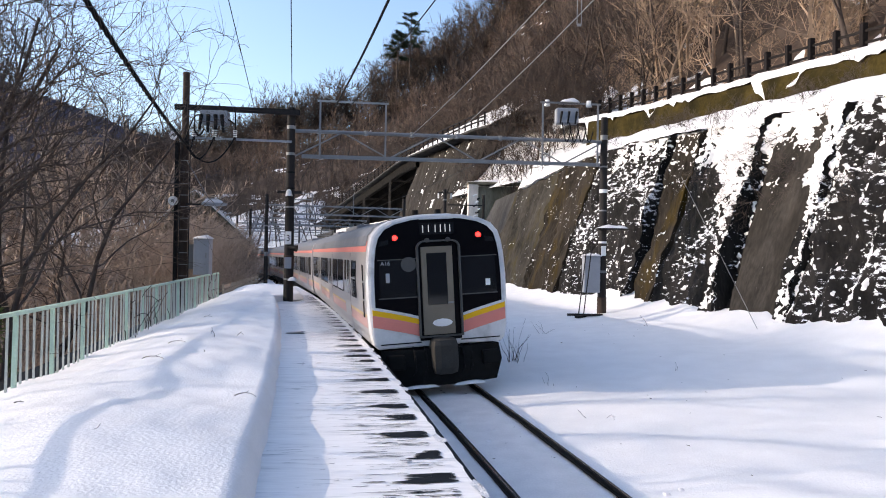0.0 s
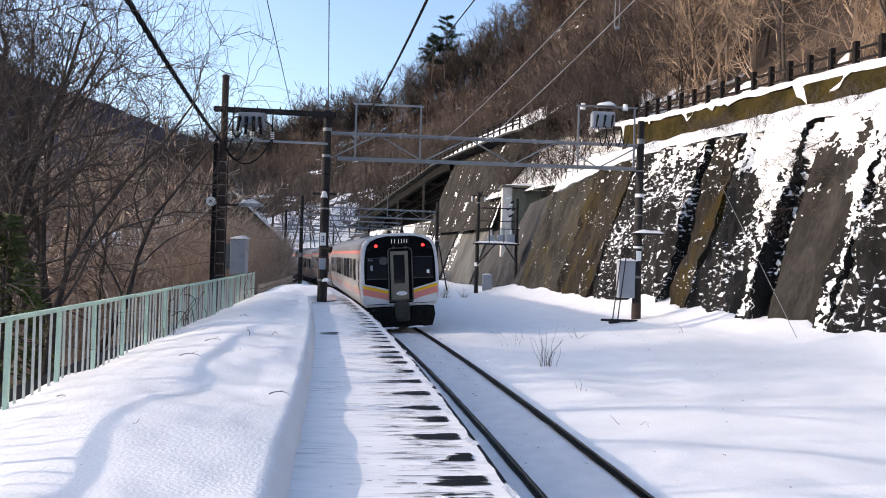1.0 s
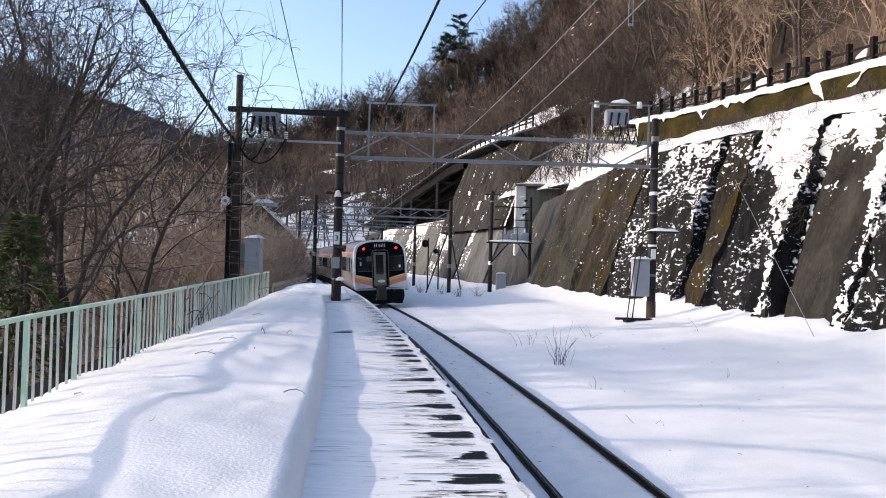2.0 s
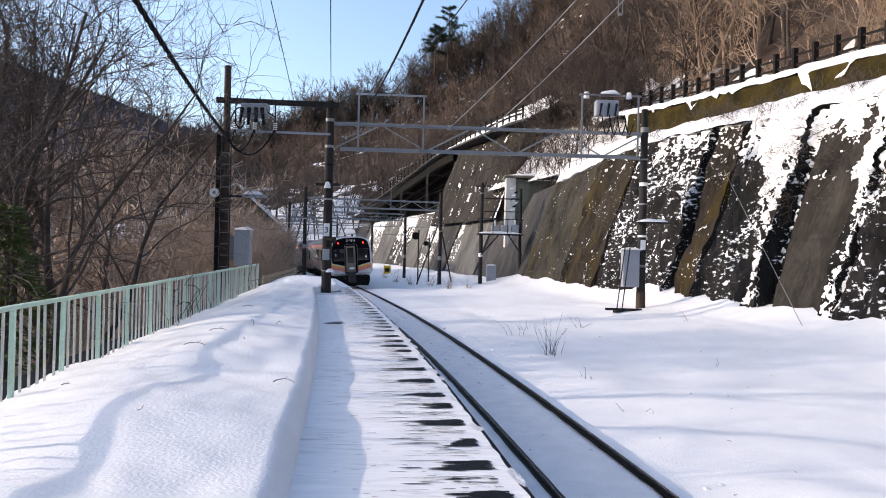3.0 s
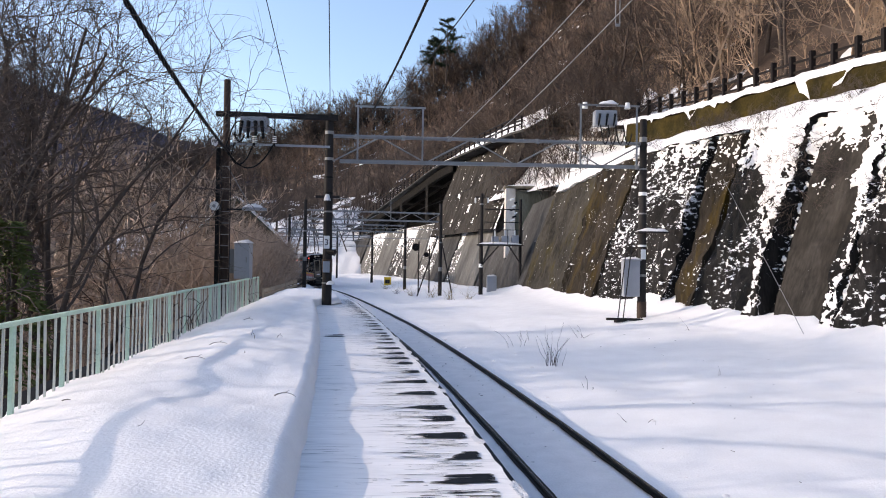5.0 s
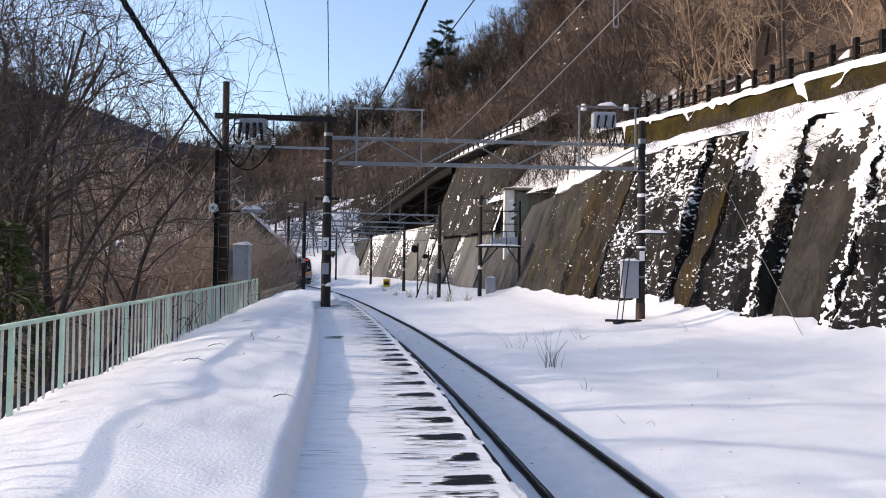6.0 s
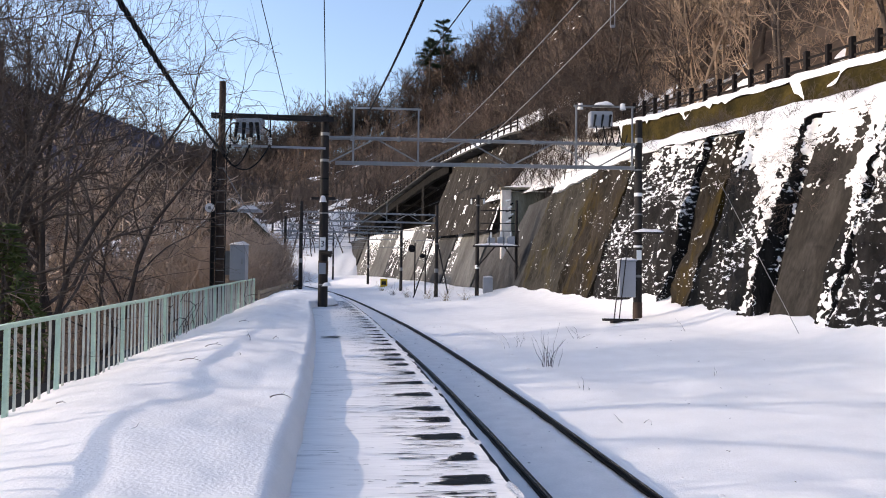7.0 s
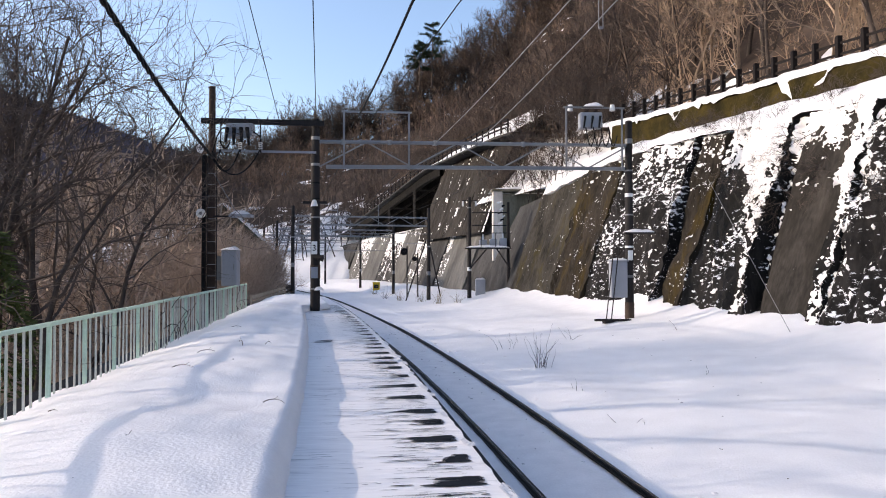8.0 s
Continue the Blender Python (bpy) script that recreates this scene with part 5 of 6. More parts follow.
    # coupler, plough and underside
    part("coupler_cover", box(B(), (-0.27, -0.45, 0.36), (0.27, 0.1, 1.03), 0.15), T_COUPLER, c, "dusty covered coupler")
    bm = B()
    lo = [(-1.28, -0.02), (-0.5, -0.25), (0.5, -0.25), (1.28, -0.02)]
    prev = None
    for x, y in lo:
        pair = [bm.verts.new((x * 0.98, y + 0.1, 0.80)), bm.verts.new((x, y, 0.55)), bm.verts.new((x * 0.9, y, 0.14)), bm.verts.new((x * 0.9, y + 0.4, 0.14)), bm.verts.new((x * 0.9, y + 0.4, 0.8))]
        if prev:
            for i in range(5):
                k = (i + 1) % 5
                bm.faces.new((prev[i], prev[k], pair[k], pair[i]))
        else:
            bm.faces.new(pair)
        prev = pair
    bm.faces.new(list(reversed(prev)))
    bmesh.ops.recalc_face_normals(bm, faces=bm.faces)
    part("snow_plough", bm, T_UNDER, c, "black skirt and snow plough crusted with snow")
    for s in (-1, 1):
        part("plough_blade", hump(B(), (min(s * 0.15, s * 0.85), -0.36, 0.13), (max(s * 0.15, s * 0.85), -0.16, 0.14), 0.055, s), SNOW_TRACK, c, "snow caked on the plough's foot", True)
    for x in (-0.62, -0.4, 0.38, 0.55):
        hose = [Vector((x, -0.16 + 0.1 * abs(x), 0.86)), Vector((x + 0.03, -0.3 + 0.1 * abs(x), 0.7)), Vector((x + 0.02, -0.32 + 0.1 * abs(x), 0.5)), Vector((x - 0.03, -0.27 + 0.1 * abs(x), 0.36))]
        part("hose", tube_line(B(), hose, 0.016), BLACK, c)
    for x0, x1, z0, z1 in ((-1.15, -0.8, 0.5, 0.74), (0.82, 1.18, 0.48, 0.72), (-0.62, -0.36, 0.6, 0.8), (0.36, 0.6, 0.6, 0.8)):
        part("under_box", box(B(), (x0, -0.22, z0), (x1, 0.1, z1), 0.03), T_UNDER, c)
    for z in (1.5, 1.9, 2.3):
        part("hand_rail", rod(B(), (-1.50, 0.55, z), (-1.50, 0.55, z + 0.35), 0.015, None, 6), BLACK, c)


CARS = [car("train_car", "stainless striped train car, cab end with lit red tail lamps", True)]
cab_end(CARS[0])
for i in range(3):
    CARS.append(car("train_car", "stainless train car with pink and amber stripes, coupled in the train", False) if i == 0 else copy_thing(CARS[1], Matrix()))
panto = part("pantograph", bar(B(), (-0.5, 10.5, 3.7), (-0.5, 12.0, 4.5), 0.05, 0.05), BLACK, CARS[1], "folded dark pantograph")

# the body shell sits a little higher over the rails and is a little lower in the roof
for me in {o.data for c in CARS for o in c.children_recursive}:
    for v in me.vertices:
        if v.co.z > 0.6:
            v.co.z = float(np.interp(v.co.z, [0.6, 0.82, 3.69, 5.0], [0.6, 0.90, 3.63, 4.94]))

TRAIN = [(0, 14.9), (0.5, 20.8), (1, 26.9), (1.5, 33.1), (2, 39.2), (2.5, 45.2), (3, 50.6), (3.5, 57.4), (4, 64.4), (4.5, 71.0), (5, 77.6), (5.5, 84.3), (6, 91.0), (6.5, 97.8), (7, 104.7), (7.5, 111.7), (8, 118.8)]


def along(y, run):
    """The y reached after going run metres along the track from y."""
    n = 20
    for _ in range(n):
        y += run / n * math.cos(heading(y))
    return y


def sway(y):
    """How far the cars sit left of the drawn centre line, which the platform curve widens."""
    return float(np.interp(y, [18, 40], [0.15, 0.0]))


CANT = 3.8  # degrees by which the outer rail lifts the cars


def motions():
    for i, c in enumerate(CARS):
        rows = []
        for t, y in TRAIN:
            a = along(y, 20.1 * i)
            b = along(a, LEN)
            p, q = Vector((centre(a) - sway(a), a, 0)), Vector((centre(b) - sway(b), b, 0))
            rows.append((t, pose(p.x, p.y, grade(a) + 0.045, 0, -CANT, math.degrees(math.atan2(-(q.x - p.x), q.y - p.y)))))
        walk(c, rows)


# ---- leafless trees ----
def grow(seed, height, r0, limbs=9, subs=5, twigs=4, spread=0.9, first=0.28, segs=(6, 4, 3, 2), up=0.35, thick=1.0, wild=1.0):
    """Segments of a bare tree standing at the origin: two arrays, (p0, p1, r0, r1) for the trunk and for the crown."""
    g = random.Random(seed)
    wood, crown = [], []

    def way(d, tilt, turn):
        side = d.orthogonal().normalized()
        side.rotate(Matrix.Rotation(turn, 3, d))
        return (d * math.cos(tilt) + side * math.sin(tilt)).normalized()

    def limb(p, d, length, r, n, wander, out, lift):
        pts = [(p.copy(), r)]
        for i in range(n):
            d = (d + Vector((g.gauss(0, wander * wild), g.gauss(0, wander * wild), g.gauss(0, wander * wild) + lift))).normalized()
            p = p + d * (length / n)
            q = r * (1 - (i + 1) / n * 0.8)
            out.append((pts[-1][0], p.copy(), pts[-1][1], q))
            pts.append((p.copy(), q))
        return pts

    lean = Vector((g.gauss(0, 0.1), g.gauss(0, 0.1), 1)).normalized()
    stem = limb(Vector((0, 0, -0.3)), lean, height, r0, segs[0], 0.09, wood, 0.03)

    def at(pts, u):
        i = min(int(u * (len(pts) - 1)), len(pts) - 2)
        f = u * (len(pts) - 1) - i
        a, b = pts[i], pts[i + 1]
        return a[0].lerp(b[0], f), (b[0] - a[0]).normalized(), a[1] + (b[1] - a[1]) * f

    for i in range(limbs):
        u = first + (0.97 - first) * (i + g.random() * 0.8) / limbs
        p, d, r = at(stem, u)
        l1 = height * (0.55 - 0.33 * u) * g.uniform(0.75, 1.25) * spread
        b1 = limb(p, way(d, radians(g.uniform(35, 65)), g.uniform(0, 6.28)), l1, r * 0.6, segs[1], 0.16, crown, up * 0.35)
        for j in range(subs):
            p2, d2, r2 = at(b1, g.uniform(0.25, 1.0))
            b2 = limb(p2, way(d2, radians(g.uniform(25, 60)), g.uniform(0, 6.28)), l1 * g.uniform(0.3, 0.6), max(r2 * 0.6, 0.012 * thick), segs[2], 0.18, crown, up * 0.3)
            for k in range(twigs):
                p3, d3, r3 = at(b2, g.uniform(0.2, 1.0))
                limb(p3, way(d3, radians(g.uniform(20, 55)), g.uniform(0, 6.28)), l1 * g.uniform(0.12, 0.3) + 0.15, max(r3 * 0.6, 0.007 * thick), segs[3], 0.2, crown, up * 0.25)
    return wood, crown


def tubes(segs, sides=3):
    """Vertices and quads of thin tapered tubes."""
    p0 = np.array([s[0] for s in segs], np.float32)
    p1 = np.array([s[1] for s in segs], np.float32)
    r0 = np.array([s[2] for s in segs], np.float32)
    r1 = np.array([s[3] for s in segs], np.float32)
    d = p1 - p0
    d /= np.maximum(np.linalg.norm(d, axis=1, keepdims=True), 1e-6)
    ref = np.where(np.abs(d[:, 2:3]) > 0.9, [[1.0, 0, 0]], [[0, 0, 1.0]])
    u = np.cross(d, ref)
    u /= np.linalg.norm(u, axis=1, keepdims=True)
    w = np.cross(d, u)
    vs = []
    for p, r in ((p0, r0), (p1, r1)):
        for k in range(sides):
            a = 2 * math.pi * k / sides
            vs.append(p + (u * math.cos(a) + w * math.sin(a)) * r[:, None])
    V = np.stack(vs, 1)  # n, 2*sides, 3
    n = len(segs)
    F = np.array([[k, (k + 1) % sides, sides + (k + 1) % sides, sides + k] for k in range(sides)])
    faces = (np.arange(n)[:, None, None] * (2 * sides) + F[None]).reshape(-1, 4)
    return V.reshape(-1, 3), faces


def ribbons(segs):
    """Thin twigs as single flat strips, each turned its own way."""
    p0 = np.array([s[0] for s in segs], np.float32)
    p1 = np.array([s[1] for s in segs], np.float32)
    r = np.array([s[2] for s in segs], np.float32)
    d = p1 - p0
    u = np.cross(d, np.random.RandomState(len(segs)).normal(size=d.shape))
    u *= (r / np.maximum(np.linalg.norm(u, axis=1), 1e-6))[:, None]
    V = np.stack((p0 - u, p0 + u, p1 + u * 0.5, p1 - u * 0.5), 1).reshape(-1, 3)
    return V, np.arange(len(V)).reshape(-1, 4)


def forest(name, variants, spots, material, label):
    """Many trees joined into one object; a spot is x, y, z, size, turn, lean."""
    vs, fs, base = [], [], 0
    for i, (x, y, z, s, turn, lean) in enumerate(spots):
        V, F = variants[i % len(variants)]
        M = np.array(pose(0, 0, 0, lean, 0, turn).to_3x3()) * s
        vs.append(V @ M.T + np.array([x, y, z]))
        fs.append(F + base)
        base += len(V)
    return tagged(new(name, raw(name, np.concatenate(vs), np.concatenate(fs), material)), label, "trees", kind="stuff")


g = random.Random(21)


def variant(seed, h, r, **k):
    a, b = grow(seed, h, r, **k)
    thin = 0.012 * h / 9 * k.get("thick", 1.0)
    big, small = [s for s in a + b if s[2] > thin], [s for s in a + b if s[2] <= thin]
    V, F = tubes(big)
    W, G = ribbons(small)
    return np.concatenate((V, W)), np.concatenate((F, G + len(V)))


DENSE = [variant(100 + i, 9, 0.14, limbs=11, subs=5, twigs=4, spread=0.95, first=0.2, segs=(5, 3, 2, 1), up=0.6, thick=2.9) for i in range(7)]
FARV = [variant(200 + i, 10, 0.17, limbs=11, subs=5, twigs=3, spread=0.9, first=0.22, segs=(4, 2, 2, 1), up=0.6, thick=6.0) for i in range(6)]
BRUSH = [variant(300 + i, 3.2, 0.035, limbs=12, subs=4, twigs=3, spread=1.15, first=0.05, segs=(4, 3, 2, 1), up=0.5, thick=1.3) for i in range(5)]

spots, warm = [], []
for i in range(640):
    y = g.uniform(2, 130)
    d = 21.0 + 62 * g.random() ** 1.35
    p = beside(y, d, hill(y, d) - 0.2)
    if p.y < 8 or abs(p.x) > 1.0 * p.y + 8:
        continue
    # most trees towards the right take the colour with sunlight painted in
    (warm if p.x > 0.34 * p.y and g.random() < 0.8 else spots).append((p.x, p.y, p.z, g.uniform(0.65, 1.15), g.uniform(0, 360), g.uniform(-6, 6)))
for i in range(16):
    y, d = g.uniform(46, 58), g.uniform(15.5, 21.5)
    z = wall_top(y) + (road_z(y) - wall_top(y)) * min(1, max(0, (d - 13.5) / 3.4)) ** 2
    p = beside(y, d, z - 0.3)
    spots.append((p.x, p.y, p.z, g.uniform(0.35, 0.8), g.uniform(0, 360), g.uniform(-10, 10)))
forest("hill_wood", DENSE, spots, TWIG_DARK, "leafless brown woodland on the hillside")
forest("sunny_wood", DENSE[::-1], warm, TWIG_SUNLIT, "sunlit tan leafless thicket above the road")
spots = []
for i in range(150):
    y, d = g.uniform(6, 60), g.uniform(20.5, 42)
    p = beside(y, d, hill(y, d) - 0.1)
    spots.append((p.x, p.y, p.z, g.uniform(0.6, 1.3), g.uniform(0, 360), g.uniform(-12, 12)))
forest("hill_brush", BRUSH, spots, TWIG_SUNLIT, "dry brushwood above the road, coloured sunlit tan")
spots = []
for i in range(210):
    p = ridge_right(g.uniform(-58, -4), 0.42 * g.random() - 0.03)
    spots.append((p.x, p.y, p.z - 0.3, g.uniform(0.6, 1.1), g.uniform(0, 360), g.uniform(-6, 6)))
STEMV = [variant(260 + i, 11, 0.16, limbs=9, subs=4, twigs=3, spread=0.7, first=0.3, segs=(5, 3, 2, 1), up=0.7, thick=3.0) for i in range(5)]
forest("slope_wood", STEMV, spots, BARK, "slender dark trees on the snowy slope")
SKYV = [variant(240 + i, 11, 0.2, limbs=13, subs=6, twigs=5, spread=1.25, first=0.16, segs=(4, 2, 2, 1), up=0.5, thick=5.0) for i in range(5)]
spots = []
for i in range(270):
    p = ridge_right(g.uniform(-105, 52), g.uniform(0.8, 1.0))
    spots.append((p.x, p.y, p.z - 1.5, g.uniform(0.9, 1.7), g.uniform(0, 360), g.uniform(-5, 5)))
forest("skyline_wood", SKYV, spots, TWIG_DARK, "leafless trees along the crest of the ridge")
spots = []
for i in range(420):
    x, v = g.uniform(-130, 60), 0.95 * g.random() ** 0.8
    if v < 0.36 and -50 < x < -4:
        continue
    p = ridge_right(x, min(v, 1))
    spots.append((p.x, p.y, p.z - 0.3, g.uniform(0.75, 1.2), g.uniform(0, 360), g.uniform(-5, 5)))
for i in range(200):
    y, d = g.uniform(60, 131), g.uniform(30, 120)
    p = beside(y, d, hill(y, d) - 0.3)
    spots.append((p.x, p.y, p.z, g.uniform(0.45, 0.8), g.uniform(0, 360), g.uniform(-5, 5)))
forest("ridge_wood", FARV, spots, TWIG, "leafless woodland on the far ridge")
spots = []
for i in range(230):
    y = g.uniform(6, 120)
    u = 1.2 + 55 * g.random() ** 1.5
    p = valley(y, u)
    if p.x < -0.72 * p.y - 3 or (y < 34 and u < 7) or p.x > -0.26 * p.y:
        continue
    spots.append((p.x, p.y, p.z - 0.2, g.uniform(0.7, 1.1) * (0.75 if u < 5 else 1.0), g.uniform(0, 360), g.uniform(-9, 9)))
for i in range(14):
    y, u = g.uniform(27, 75), g.uniform(2.5, 24)
    p = valley(y, u)
    a = -p.x / p.y
    if a < 0.28 or a > 0.66:
        continue
    top = 2.75 + p.y * (0.08 + (a - 0.28) * 0.33) * g.uniform(0.7, 1.1)
    spots.append((p.x, p.y, p.z - 0.2, (top - p.z) / 9.3, g.uniform(0, 360), g.uniform(-6, 6)))
for i in range(420):
    y, u = g.uniform(30, 190), 14 + 110 * g.random()
    p = valley(y, u)
    if p.x < -0.75 * p.y or p.x > -0.27 * p.y:
        continue
    spots.append((p.x, p.y, p.z - 0.2, g.uniform(0.6, 1.0), g.uniform(0, 360), g.uniform(-9, 9)))
forest("valley_wood", DENSE[::2] + FARV[:2], spots, TWIG_PALE, "tangled leafless trees below the railing")
spots = []
for i in range(270):
    y = g.uniform(8, 75)
    u = 0.6 + 13 * g.random() ** 1.3
    if y < 44:
        u += 3.6 if y < 22 else 6.5
    p = valley(y, u)
    if p.x > -0.245 * p.y:
        continue
    spots.append((p.x, p.y, p.z - 0.1, g.uniform(0.7, 1.5) * (0.8 if y < 34 else 1.0), g.uniform(0, 360), g.uniform(-16, 16)))
forest("valley_brush", BRUSH, spots, TWIG_PALE, "dry brown brushwood behind the fence")
spots = []
for i in range(190):
    y = g.uniform(36, 95)
    p = beside(y, g.uniform(-9.5, -4.6) - max(0, y - 60) * 0.02, 0.2)
    if p.x > fence_x(p.y) - 0.9 or p.x > -0.228 * p.y:
        continue
    spots.append((p.x, p.y, p.z, g.uniform(0.8, 1.35), g.uniform(0, 360), g.uniform(-12, 12)))
for i in range(90):
    y = g.uniform(55, 72)
    x = -y * g.uniform(0.222, 0.40)
    spots.append((x, y, -1.2, g.uniform(1.1, 1.9), g.uniform(0, 360), g.uniform(-12, 12)))
forest("bank_brush", BRUSH[1:], spots, TWIG_PALE, "brown bushes at the end of the platform")
spots = []
for i in range(42):
    y = g.uniform(20, 37)
    u = g.random()
    p = beside(y, 13.6 + 2.2 * u, wall_top(y) - 0.3 + (bench_inner(y) - wall_top(y)) * u)
    spots.append((p.x, p.y, p.z, g.uniform(0.2, 0.45), g.uniform(0, 360), g.uniform(10, 70)))
for i in range(26):
    y, h = g.uniform(14, 26), g.uniform(4.5, 7.5)
    p = wall_pt(y, h, 0.2)
    spots.append((p.x, p.y, p.z, g.uniform(0.25, 0.5), g.uniform(0, 360), g.uniform(60, 140)))
gully = []
for i in range(64):
    y, d = g.uniform(44, 60), g.uniform(14.2, 20)
    z = wall_top(y) + (road_z(y) - wall_top(y)) * min(1, max(0, (d - 13) / 4)) ** 2.6
    p = beside(y, d, z - 0.1)
    gully.append((p.x, p.y, p.z, g.uniform(0.8, 1.7), g.uniform(0, 360), g.uniform(-15, 15)))
forest("gully_brush", BRUSH[2:], gully, BARK, "dark saplings in the snowy gully beside the viaduct")
forest("wall_brush", BRUSH, spots, BARK, "bare brown shrubs and vines on the wall")


def bare_tree(x, y, z, h, r, seed, label, turn=0, **k):
    t = thing("bare_tree", pose(x, y, z, 0, 0, turn), label, "tree", "bare trees")
    a, b = grow(seed, h, r, **k)
    o = new("trunk", raw("trunk", *tubes(a, 8), BARK, True))
    o.parent = t
    o = new("crown", raw("crown", *tubes(b, 3), BRANCH))
    o.parent = t
    o["label"] = "fine bare branches"
    return t


NEAR = dict(limbs=16, subs=7, twigs=6, segs=(9, 6, 4, 3), spread=0.85, up=0.3, thick=0.9, wild=1.5)
for x, y, z, h, r, seed in ((-11.6, 14.5, -4.0, 15, 0.17, 11), (-12.6, 22.5, -4.2, 12, 0.10, 12), (-14.5, 20.5, -5.0, 16, 0.17, 13), (-16.5, 24.0, -5.5, 15, 0.16, 17), (-15.0, 34.0, -5.0, 12, 0.12, 19), (-12.6, 9.0, -4.0, 13, 0.08, 20), (-13, 1, -4, 13, 0.07, 21), (-19, 3, -5, 15, 0.08, 24)):
    bare_tree(x, y, z, h, r, seed, "tall leafless tree with fine grey twigs below the platform", seed * 37, first=0.52 if x > -13.5 and y < 24 else 0.28, **NEAR)
bare_tree(-9.3, 13.6, -3.5, 14.5, 0.14, 31, "tall leafless tree with fine grey twigs below the platform", 140, first=0.6, **NEAR)
bare_tree(-9.9, 17.5, -3.5, 13.5, 0.12, 32, "tall leafless tree with fine grey twigs below the platform", 20, first=0.58, **NEAR)
for x, y, z, h, r, seed, first in ((-10.7, 19.0, -3.8, 13.5, 0.15, 41, 0.42), (-11.3, 22.0, -4.0, 13.0, 0.13, 42, 0.42), (-10.0, 16.4, -3.6, 13, 0.15, 43, 0.5), (-14.2, 23.5, -5.0, 16, 0.16, 46, 0.35)):
    bare_tree(x, y, z, h, r, seed, "tall leafless tree with crooked grey branches below the platform", seed * 53, first=first, limbs=17, subs=8, twigs=6, segs=(9, 7, 5, 3), spread=1.0, up=0.22, thick=0.8, wild=1.7)
for x, y, z, h, r, seed in ((-10.4, 18.3, -3.8, 12.5, 0.12, 61), (-11.9, 22.6, -4.2, 13.5, 0.12, 62), (-9.4, 15.6, -3.5, 11.5, 0.10, 63)):
    bare_tree(x, y, z, h, r, seed, "crooked leafless tree with heavy dark limbs below the platform", seed * 29, first=0.36, limbs=9, subs=6, twigs=5, segs=(9, 9, 6, 3), spread=1.15, up=0.2, thick=1.0, wild=1.9)
for i in range(16):
    y = (34.5, 37, 41, 44, 48, 51, 55, 58, 62, 66, 30, 27, 24, 46.5, 53, 60)[i]
    d = 21.5 + (i * 37 % 11) * 0.5
    p = beside(y, d, hill(y, d) - 0.2)
    bare_tree(p.x, p.y, p.z, 7.5 + (i * 29 % 5), 0.15, 500 + i, "dark leafless tree beside the hillside road", i * 71, limbs=11, subs=5, twigs=4, segs=(7, 5, 3, 2), spread=1.0, first=0.25, up=0.3, thick=1.6)


def pine(x, y, z, h, seed):
    g2 = random.Random(seed)
    t = thing("pine_tree", pose(x, y, z), "dark green pine with flat layered crown on the skyline", "tree", "pines")
    bm = B()
    rod(bm, (0, 0, -2), (0.3, 0, h), 0.28, 0.05, 8)
    limbs = []
    vs, fs = [], []
    for i in range(26):
        u = 0.38 + 0.62 * i / 25
        l = h * 0.52 * (1.15 - u) * g2.uniform(0.7, 1.2) + 0.5
        a = g2.uniform(0, 6.28)
        p = Vector((0.3 * u, 0, h * u))
        q = p + Vector((math.cos(a) * l, math.sin(a) * l, l * g2.uniform(-0.05, 0.25)))
        rod(bm, p, q, 0.07, 0.03, 5)
        for j in range(60):
            c = p.lerp(q, g2.uniform(0.3, 1.05)) + Vector((g2.gauss(0, 0.35), g2.gauss(0, 0.35), g2.gauss(0.1, 0.16)))
            for k in range(5):
                dd = Vector((g2.gauss(0, 1), g2.gauss(0, 1), g2.gauss(0.25, 0.5))).normalized() * g2.uniform(0.35, 0.6)
                s = dd.orthogonal().normalized() * 0.07
                n = len(vs)
                vs += [c - s, c + s, c + dd + s * 0.4, c + dd - s * 0.4]
                fs.append((n, n + 1, n + 2, n + 3))
    part("trunk", bm, BARK, t)
    o = new("crown", raw("crown", vs, fs, NEEDLE))
    o.parent = t


pine(-1.0, 226, crest(-1) - 1, 18, 1)
pine(-5.0, 228, crest(-5) + 1, 13, 4)
pine(-43.5, 240, crest(-43) - 5, 17, 2)
pine(-38.5, 243, crest(-39) - 4, 15, 3)
cedar = thing("cedar_tree", pose(-9.85, 16.2, -3.0), "small dark green evergreen at the edge of the woods", "tree")
g3 = random.Random(8)
vs, fs = [], []
for i in range(950):
    u = g3.random() ** 0.8
    a, rr = g3.uniform(0, 6.28), 1.9 * (1 - u) * g3.uniform(0.5, 1) + 0.1
    c = Vector((math.cos(a) * rr, math.sin(a) * rr, 0.6 + 5.9 * u - 0.25 * rr))
    for k in range(3):
        dd = (Vector((math.cos(a), math.sin(a), -0.2)) + Vector((g3.gauss(0, 0.6), g3.gauss(0, 0.6), g3.gauss(0, 0.4)))).normalized() * g3.uniform(0.15, 0.32)
        s = dd.orthogonal().normalized() * 0.03
        n = len(vs)
        vs += [c - s, c + s, c + dd + s * 0.3, c + dd - s * 0.3]
        fs.append((n, n + 1, n + 2, n + 3))
o = new("crown", raw("crown", vs, fs, LEAF))
o.parent = cedar
part("trunk", rod(B(), (0, 0, -0.5), (0, 0, 6.4), 0.1, 0.02, 8), BARK, cedar)

